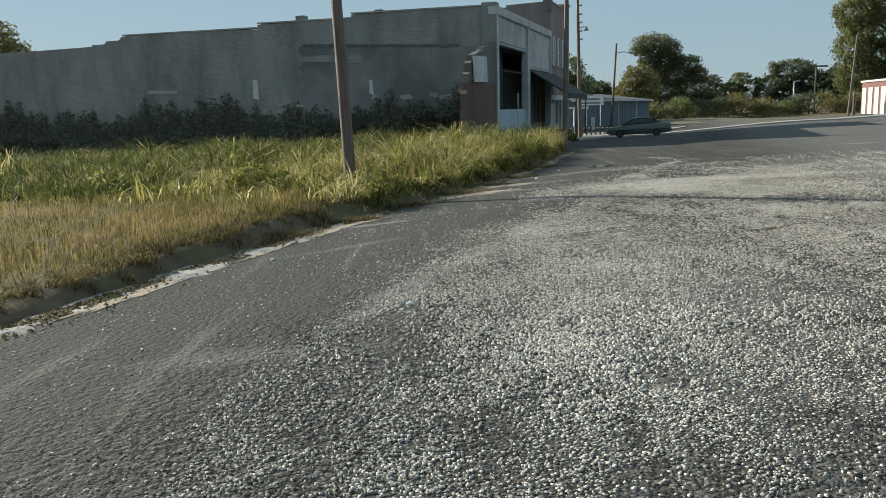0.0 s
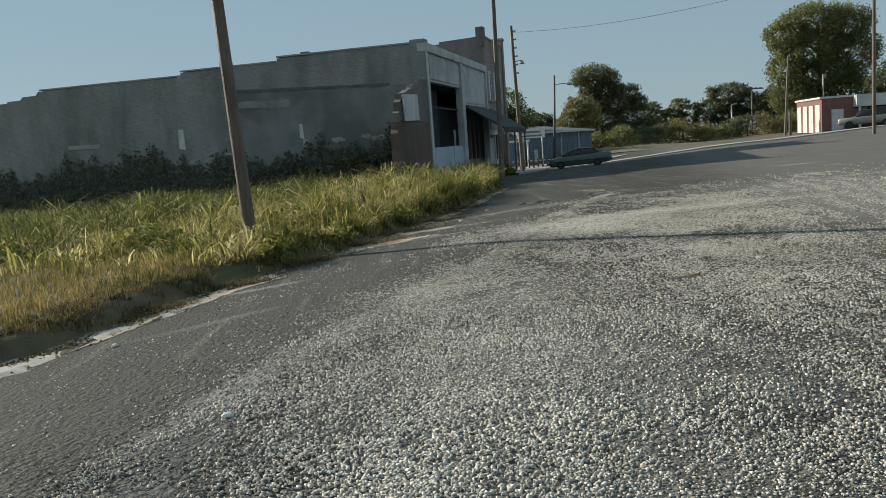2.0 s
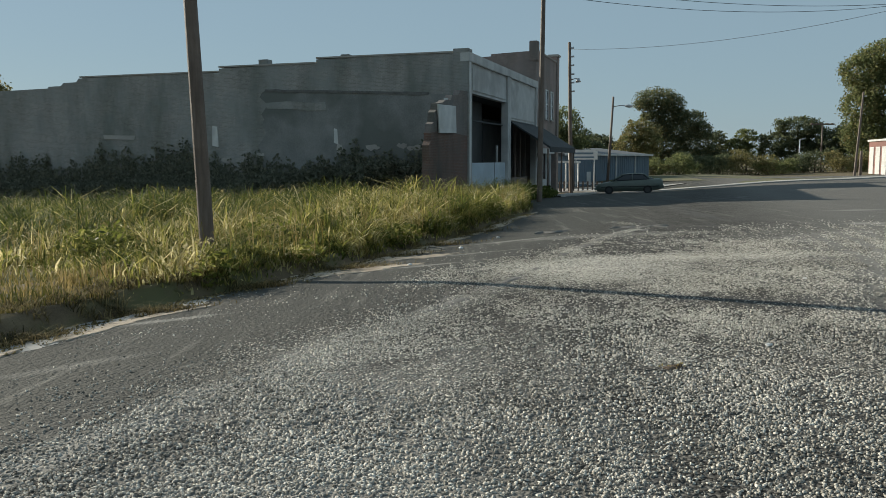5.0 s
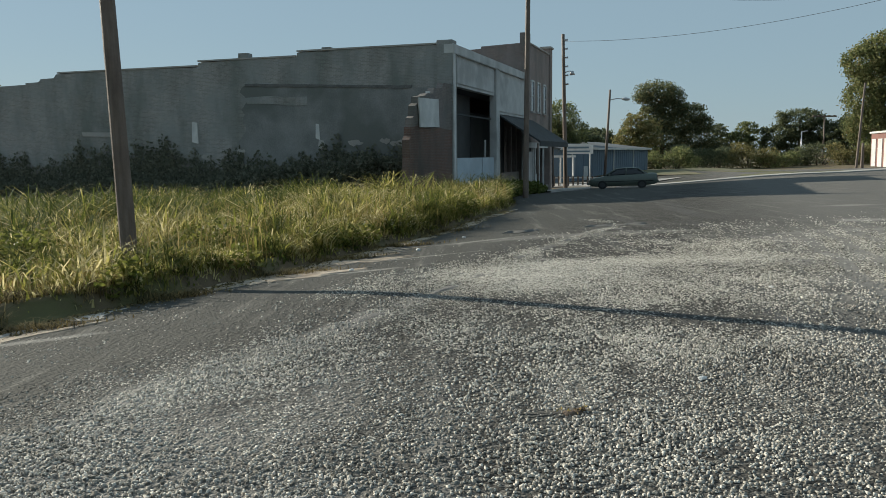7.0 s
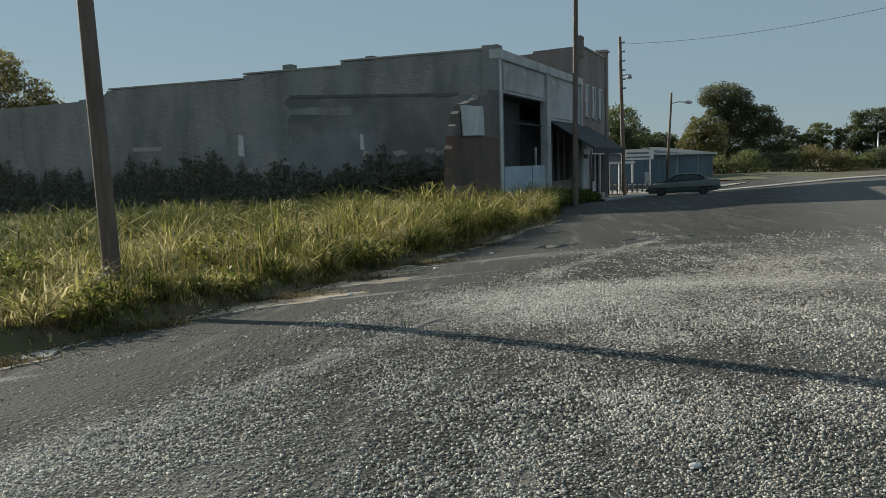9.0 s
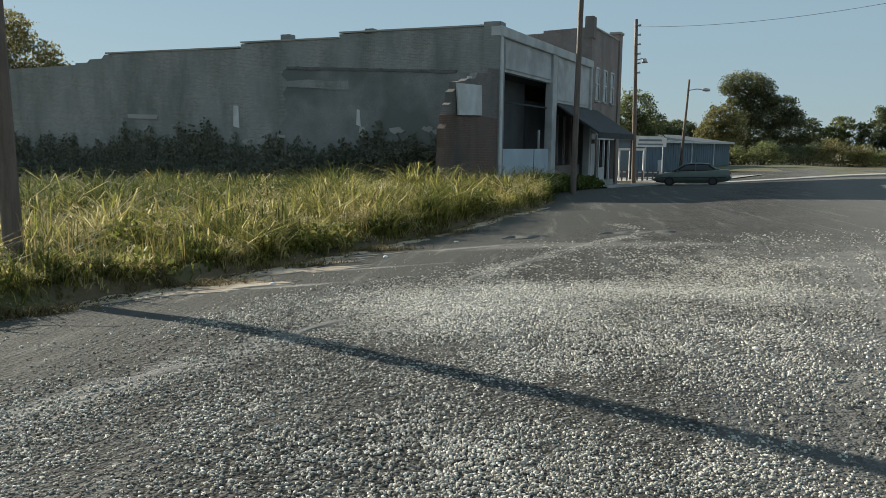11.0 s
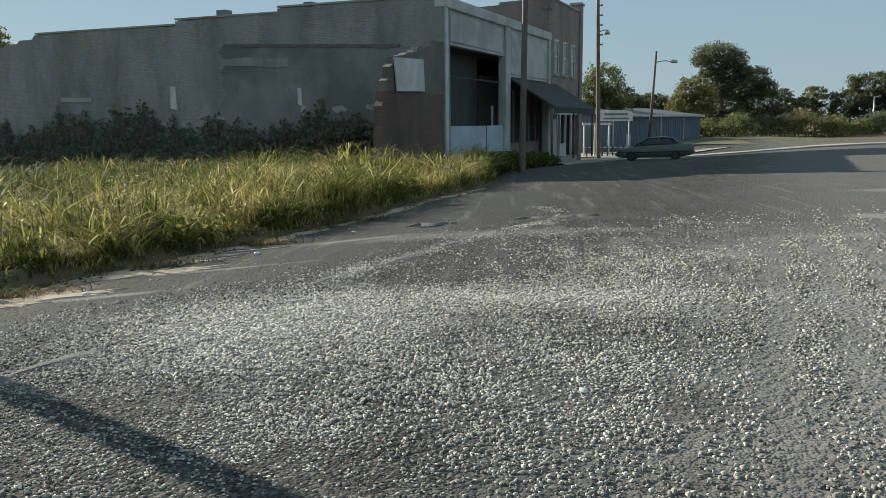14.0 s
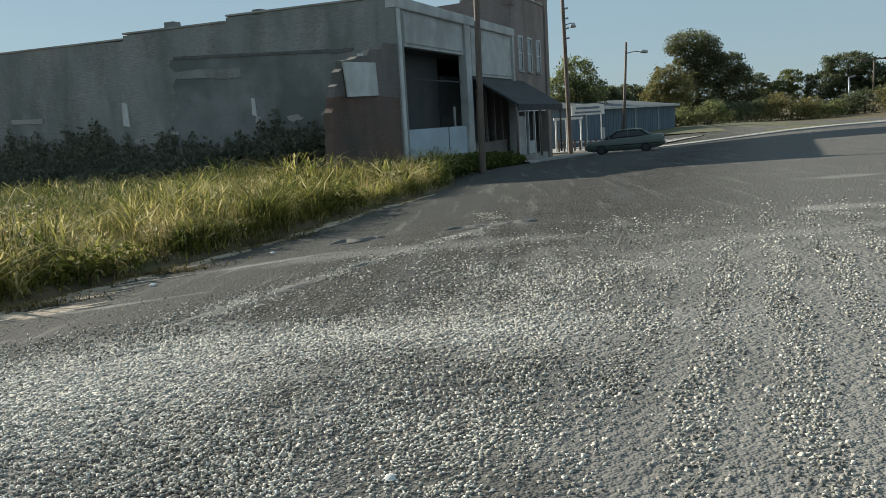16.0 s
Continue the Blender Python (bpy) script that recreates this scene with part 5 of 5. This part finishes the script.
def gravel(n):
    k = n * 5
    y = 1.5 + 27.5 * RNG.random(k) ** 1.15
    x = edge(y) + 0.5 + 14.0 * RNG.random(k)
    d = x - edge(y)
    den = 0.05 + 0.95 * step(d + 0.5 * np.sin(y * 0.8), 2.7, 4.8)
    # past the packed middle the chips lie in rows left by wheels
    u = x - ROW_LEAN * (y - 15)
    swept = u + 0.6 * (clusters(x + 8, y) - 0.5) > ROW_FROM
    rows = step(np.abs(((u - ROW_FROM + 0.05 * np.sin(y * 2.1)) % 0.57) - 0.285), 0.23, 0.07)
    den *= np.where(swept, 0.07 + 0.85 * rows, 1.0)
    den *= np.where(swept, 0.36 + 0.6 * clusters(x, y), 0.14 + 0.95 * clusters(x, y))
    bare = 0.75 * np.exp(-(((x - 5.9) / 1.7) ** 2 + ((y - 13.3) / 0.75) ** 2)) + 0.6 * np.exp(-(((x - 7.2) / 1.0) ** 2 + ((y - 11.2) / 1.6) ** 2)) + 0.7 * np.exp(-(((x - 2.6) / 0.8) ** 2 + ((y - 14.5) / 1.6) ** 2))
    bare = np.clip(bare + 0.75 * np.exp(-(((x - 4.1) / 0.36) ** 2 + ((y - 10.45) / 0.16) ** 2)), 0, 0.95)
    den *= 1 - np.clip(bare, 0, 0.9)
    den *= (1 - step(d, 10.5, 14.3)) * step(y, 1.5, 4.0)
    packed = np.exp(-(((x - 6.4) / 2.0) ** 2 + ((y - 14.4) / 2.6) ** 2)) + np.exp(-(((x - 4.0) / 2.2) ** 2 + ((y - 9.6) / 2.4) ** 2))
    fresh = np.exp(-((((x - 4.8) / 1.35) ** 2 + ((y - 17.2) / 1.45) ** 2) ** 1.6)) + 0.8 * np.exp(-(((x - 7.2) / 1.7) ** 2 + ((y - 18.1) / 0.6) ** 2)) + 0.75 * np.exp(-(((x - 1.2 - 0.12 * (y - 5.5)) / 0.9) ** 2 + ((y - 6.2) / 3.4) ** 2)) + 0.45 * np.exp(-(((x - 3.2) / 1.2) ** 2 + ((y - 12.3) / 1.2) ** 2))
    patch = 1.9 * np.exp(-((((x - 4.8) / 1.4) ** 2 + ((y - 17.2) / 1.5) ** 2) ** 1.6)) + 0.8 * np.exp(-(((x - 7.2) / 1.7) ** 2 + ((y - 18.1) / 0.6) ** 2)) + 1.15 * np.exp(-(((x - 1.25 - 0.12 * (y - 5.5)) / 1.1) ** 2 + ((y - 6.3) / 4.2) ** 2)) + 0.8 * np.exp(-(((x - 5.0) / 2.4) ** 2 + ((y - 12.2) / 0.7) ** 2)) + 0.5 * np.exp(-(((x - 3.7) / 1.4) ** 2 + ((y - 6.2) / 3.0) ** 2))
    den = np.clip(den * 0.56 + 0.25 * packed * (1 - bare) * ~swept + 0.85 * patch * (0.12 + 0.95 * clusters(x + 5, y)), 0, 1) * (1 - 0.8 * step(y - 0.25 * (x - 5), 17.8, 21.5)) * (1 - step(y - 0.35 * (x - 5), 20, 25.5))
    # grit pushed by wheels into one long line
    line = x - np.interp(y, (5.5, 7.0, 8.6, 10.3, 12.4, 13.7, 17.1, 21, 26), (-1.2, -0.67, -0.1, 0.6, 1.7, 2.3, 3.9, 5.0, 7.4)) + 0.08 * np.sin(y * 3.1)
    den = np.clip(den + 0.45 * np.exp(-(line / 0.16) ** 2) * clusters(x, y + 9) + 0.3 * np.exp(-((line - 0.5) / 0.5) ** 2) * clusters(x + 3, y) * (y < 16), 0, 1)
    keep = RNG.random(k) < den
    x, y, fresh = x[keep][:n], y[keep][:n], fresh[keep][:n]
    n = len(x)
    z = G(x, y) + 0.003
    r = (0.0098 + 0.0012 * step(x, 6.0, 7.6) + 0.002 * step(y, 12, 18) + 0.003 * step(y, 17, 27)) * RNG.uniform(0.55, 1.45, n) * (1 + 0.3 * np.clip(fresh, 0, 1))
    corners = [(math.cos(a), math.sin(a)) for a in (0.0, 2.1, 4.2)]
    base = np.array([(c, q, -0.4) for c, q in corners] + [(c * 0.75 - q * 0.2, q * 0.75 + c * 0.2, 0.5) for c, q in corners])
    V = base[None] * RNG.uniform(0.75, 1.2, (n, 6, 1)) + RNG.normal(size=(n, 6, 3)) * 0.1
    V[..., 0] *= RNG.uniform(0.9, 1.35, (n, 1))
    th = RNG.uniform(0, 2 * np.pi, n)
    c, q = np.cos(th), np.sin(th)
    X = V[..., 0] * c[:, None] - V[..., 1] * q[:, None]
    Y = V[..., 0] * q[:, None] + V[..., 1] * c[:, None]
    V = np.stack([X, Y, V[..., 2]], -1) * r[:, None, None] + np.stack([x, y, z], 1)[:, None]
    f = np.array([[0, 1, 4], [0, 4, 3], [1, 2, 5], [1, 5, 4], [2, 0, 3], [2, 3, 5], [3, 4, 5]])
    clean = RNG.random(n) < 0.9 * fresh
    for name, V, mat, label in (("loose_gravel", V[~clean], M_STONE, "loose pale limestone chips scattered over the road"), ("fresh_gravel", V[clean], M_FRESH, "clean whitish limestone chips spilled in patches on the road")):
        F = (np.arange(len(V)) * 6)[:, None, None] + f[None]
        tagged(fast_mesh(name, V.reshape(-1, 3), F.reshape(-1, 3), mat), label, "gravel", kind="stuff")


gravel(220000)


# ---- road wear ----
def flat_patch(name, outline, lift, mat, label, category, rough=0.25):
    """A thin ragged-edged patch lying on the road: centre, half sizes and turn."""
    cx, cy, rx, ry, turn = outline
    bm = bmesh.new()
    c, q = math.cos(radians(turn)), math.sin(radians(turn))
    rings = []
    for f in (0.0001, 0.5, 0.9, 1.0):
        ring = []
        for i in range(40):
            a = 2 * math.pi * i / 40
            w = 1 + rough * noise.noise(Vector((math.cos(a) * 2.2 + cx, math.sin(a) * 2.2 + cy, 1.0))) + rough * 0.8 * noise.noise(Vector((math.cos(a) * 6 + cx, math.sin(a) * 6 + cy, 5.0)))
            u, v = rx * f * w * math.cos(a), ry * f * w * math.sin(a)
            x, y = cx + u * c - v * q, cy + u * q + v * c
            ring.append(bm.verts.new((x, y, gz(x, y) + (lift if f < 1 else -0.01))))
        rings.append(ring)
    for p, w in zip(rings, rings[1:]):
        for j in range(40):
            bm.faces.new((p[j], p[(j + 1) % 40], w[(j + 1) % 40], w[j]))
    bmesh.ops.recalc_face_normals(bm, faces=bm.faces)
    tagged(part(name, bm, mat), label, category)


for o in tuple((float(edge(v)) + off, v, rx, ry, turn) for v, off, rx, ry, turn in ((9.3, 0.5, 1.3, 0.12, 75), (12.0, 0.55, 0.8, 0.1, 74), (13.8, 0.5, 0.9, 0.2, 68), (14.6, 0.7, 0.7, 0.09, 55), (18.9, 0.45, 0.6, 0.13, 35), (20.4, 0.5, 0.5, 0.1, 55), (18.8, 0.7, 0.8, 0.4, 25), (19.5, 1.05, 0.9, 0.26, 12), (21.2, 1.0, 1.0, 0.34, 15), (22.3, 0.8, 0.6, 0.24, 30), (22.6, 0.55, 0.9, 0.16, 40), (23.6, 0.9, 0.7, 0.06, 20), (24.8, 0.5, 0.6, 0.14, 60), (29, 0.45, 0.8, 0.14, 70))):
    flat_patch("washed_grit", o, 0.012, M_DIRT, "pale washed grit lying along the road edge", "grit", 0.9)


def seam(points, width, lift, mat, label, solid=-0.05):
    """A low worn ridge of asphalt along a curve."""
    bm = bmesh.new()
    pts = []
    for i in range(len(points) - 1):
        for j in range(14):
            t = j / 14
            p0, p1, p2, p3 = (Vector(points[max(0, min(len(points) - 1, i + o))]) for o in (-1, 0, 1, 2))
            pts.append(0.5 * (2 * p1 + (p2 - p0) * t + (2 * p0 - 5 * p1 + 4 * p2 - p3) * t * t + (3 * p1 - p0 - 3 * p2 + p3) * t ** 3))
    rows = []
    for i, p in enumerate(pts):
        d = (pts[min(i + 1, len(pts) - 1)] - pts[max(i - 1, 0)]).normalized()
        nr = Vector((-d.y, d.x))
        taper = min(1, i / 9 + 0.05, (len(pts) - 1 - i) / 9 + 0.05)
        w = width * taper * (1 + 0.8 * wobble(p.x, p.y, 2.0) + 0.7 * wobble(p.x, p.y, 5.0))
        h = lift * taper * (solid + 2.2 * wobble(p.x, p.y, 1.4, 4))
        row = []
        for f, k in ((-1, -0.004), (-0.45, h), (0.1, h * 0.9), (1, -0.004)):
            q = p + nr * w * f
            row.append(bm.verts.new((q.x, q.y, gz(q.x, q.y) + k)))
        rows.append(row)
    for a, b in zip(rows, rows[1:]):
        for j in range(3):
            bm.faces.new((a[j], b[j], b[j + 1], a[j + 1]))
    bmesh.ops.recalc_face_normals(bm, faces=bm.faces)
    tagged(part("road_seam", bm, mat), label, "road seam", kind="structure")


seam([(2.0, 13.2), (3.0, 15.3), (3.75, 17.2), (4.35, 19.0), (5.05, 20.9), (6.1, 23.3), (8.1, 26.4), (9.8, 29)], 0.13, 0.022, M_SEAM, "low pale worn seam in the road")
seam([(float(edge(v)) + 0.3, v) for v in (3, 5, 7, 9, 11, 13, 14.5, 15.6, 16.6)], 0.27, 0.024, M_CONC, "pale crumbling concrete lip along the road edge", 0.4)
seam([(float(edge(v)) + 0.3, v) for v in (17.5, 19, 21, 23, 25, 27, 29, 31, 33, 36)], 0.24, 0.016, M_DIRT, "washed sandy dirt along the road edge", 0.7)


def pebble(x, y, r):
    """A single pale stone lying on the road."""
    bm = bmesh.new()
    bmesh.ops.create_icosphere(bm, subdivisions=2, radius=r)
    for v in bm.verts:
        k = 1 + 0.3 * noise.noise(v.co * (1.6 / r) + Vector((x, y, 0)))
        v.co = Vector((v.co.x * 1.3, v.co.y * 0.9, v.co.z * 0.55)) * k
    ob = part("pale_stone", bm, M_PALE)
    ob.matrix_world = pose(x, y, gz(x, y) + r * 0.4, 0, 0, 40 * x)
    tagged(ob, "single larger pale stone lying on the road", "stone", "loose pale stones")


for x, y, r in ((-0.31, 7.22, 0.035), (7.2, 15.1, 0.03), (2.6, 22.8, 0.06), (5.22, 11.15, 0.03), (1.6, 19.4, 0.045), (3.6, 25.6, 0.045), (-2.3, 10.9, 0.04)):
    pebble(x, y, r)
shrub((4.16, 10.45, gz(4.16, 10.45)), [(0, 0, 0.02, 0.1, 0.06, 0.02), (0.1, 0.04, 0.02, 0.07, 0.05, 0.02)], 40, 0.012, M_DRY, "tiny weeds growing out of a crack in the road")
flat_patch("pothole", (4.1, 10.47, 0.2, 0.07, 8), 0.005, M_TAR, "shallow crumbled pothole with dark broken tar", "pothole", 1.1)


def clods(n):
    """Dark crumbs of soil and leaf litter below the bank."""
    y = 2.5 + 32 * RNG.random(n) ** 1.2
    x = edge(y) + 0.08 + np.abs(RNG.normal(size=n)) * 0.22
    r = RNG.uniform(0.008, 0.028, n)
    P = np.stack([x, y, G(x, y) + r * 0.4], 1)
    base = np.array([(1, 0, 0), (0, 1, 0), (-1, 0, 0), (0, -1, 0), (0.1, 0.1, 0.8)], float)
    V = (base[None] * RNG.uniform(0.6, 1.4, (n, 5, 1)) + RNG.normal(size=(n, 5, 3)) * 0.15) * r[:, None, None] + P[:, None]
    f = np.array([[0, 1, 4], [1, 2, 4], [2, 3, 4], [3, 0, 4]])
    F = (np.arange(n) * 5)[:, None, None] + f[None]
    tagged(fast_mesh("soil_crumbs", V.reshape(-1, 3), F.reshape(-1, 3), M_THATCH), "dark soil crumbs and litter along the road edge", "soil", kind="stuff")


clods(7000)
seam([(4.55, 26.0), (4.8, 26.15), (5.1, 26.0), (5.35, 26.2), (5.6, 26.15)], 0.13, 0.03, M_SEAM, "broken lip of heaved asphalt", 1.0)
seam([(6.6, 26.2), (6.95, 26.45), (7.3, 26.4), (7.7, 26.65), (8.1, 26.6), (8.4, 26.75)], 0.15, 0.038, M_SEAM, "broken lip of heaved asphalt", 1.0)
seam([(6.9, 25.9), (7.4, 26.1), (7.9, 26.15)], 0.055, 0.016, M_TAR, "broken lip of heaved asphalt", 0.9)
seam([(4.6, 25.75), (5.0, 25.7), (5.35, 25.85)], 0.05, 0.014, M_TAR, "broken lip of heaved asphalt", 0.9)
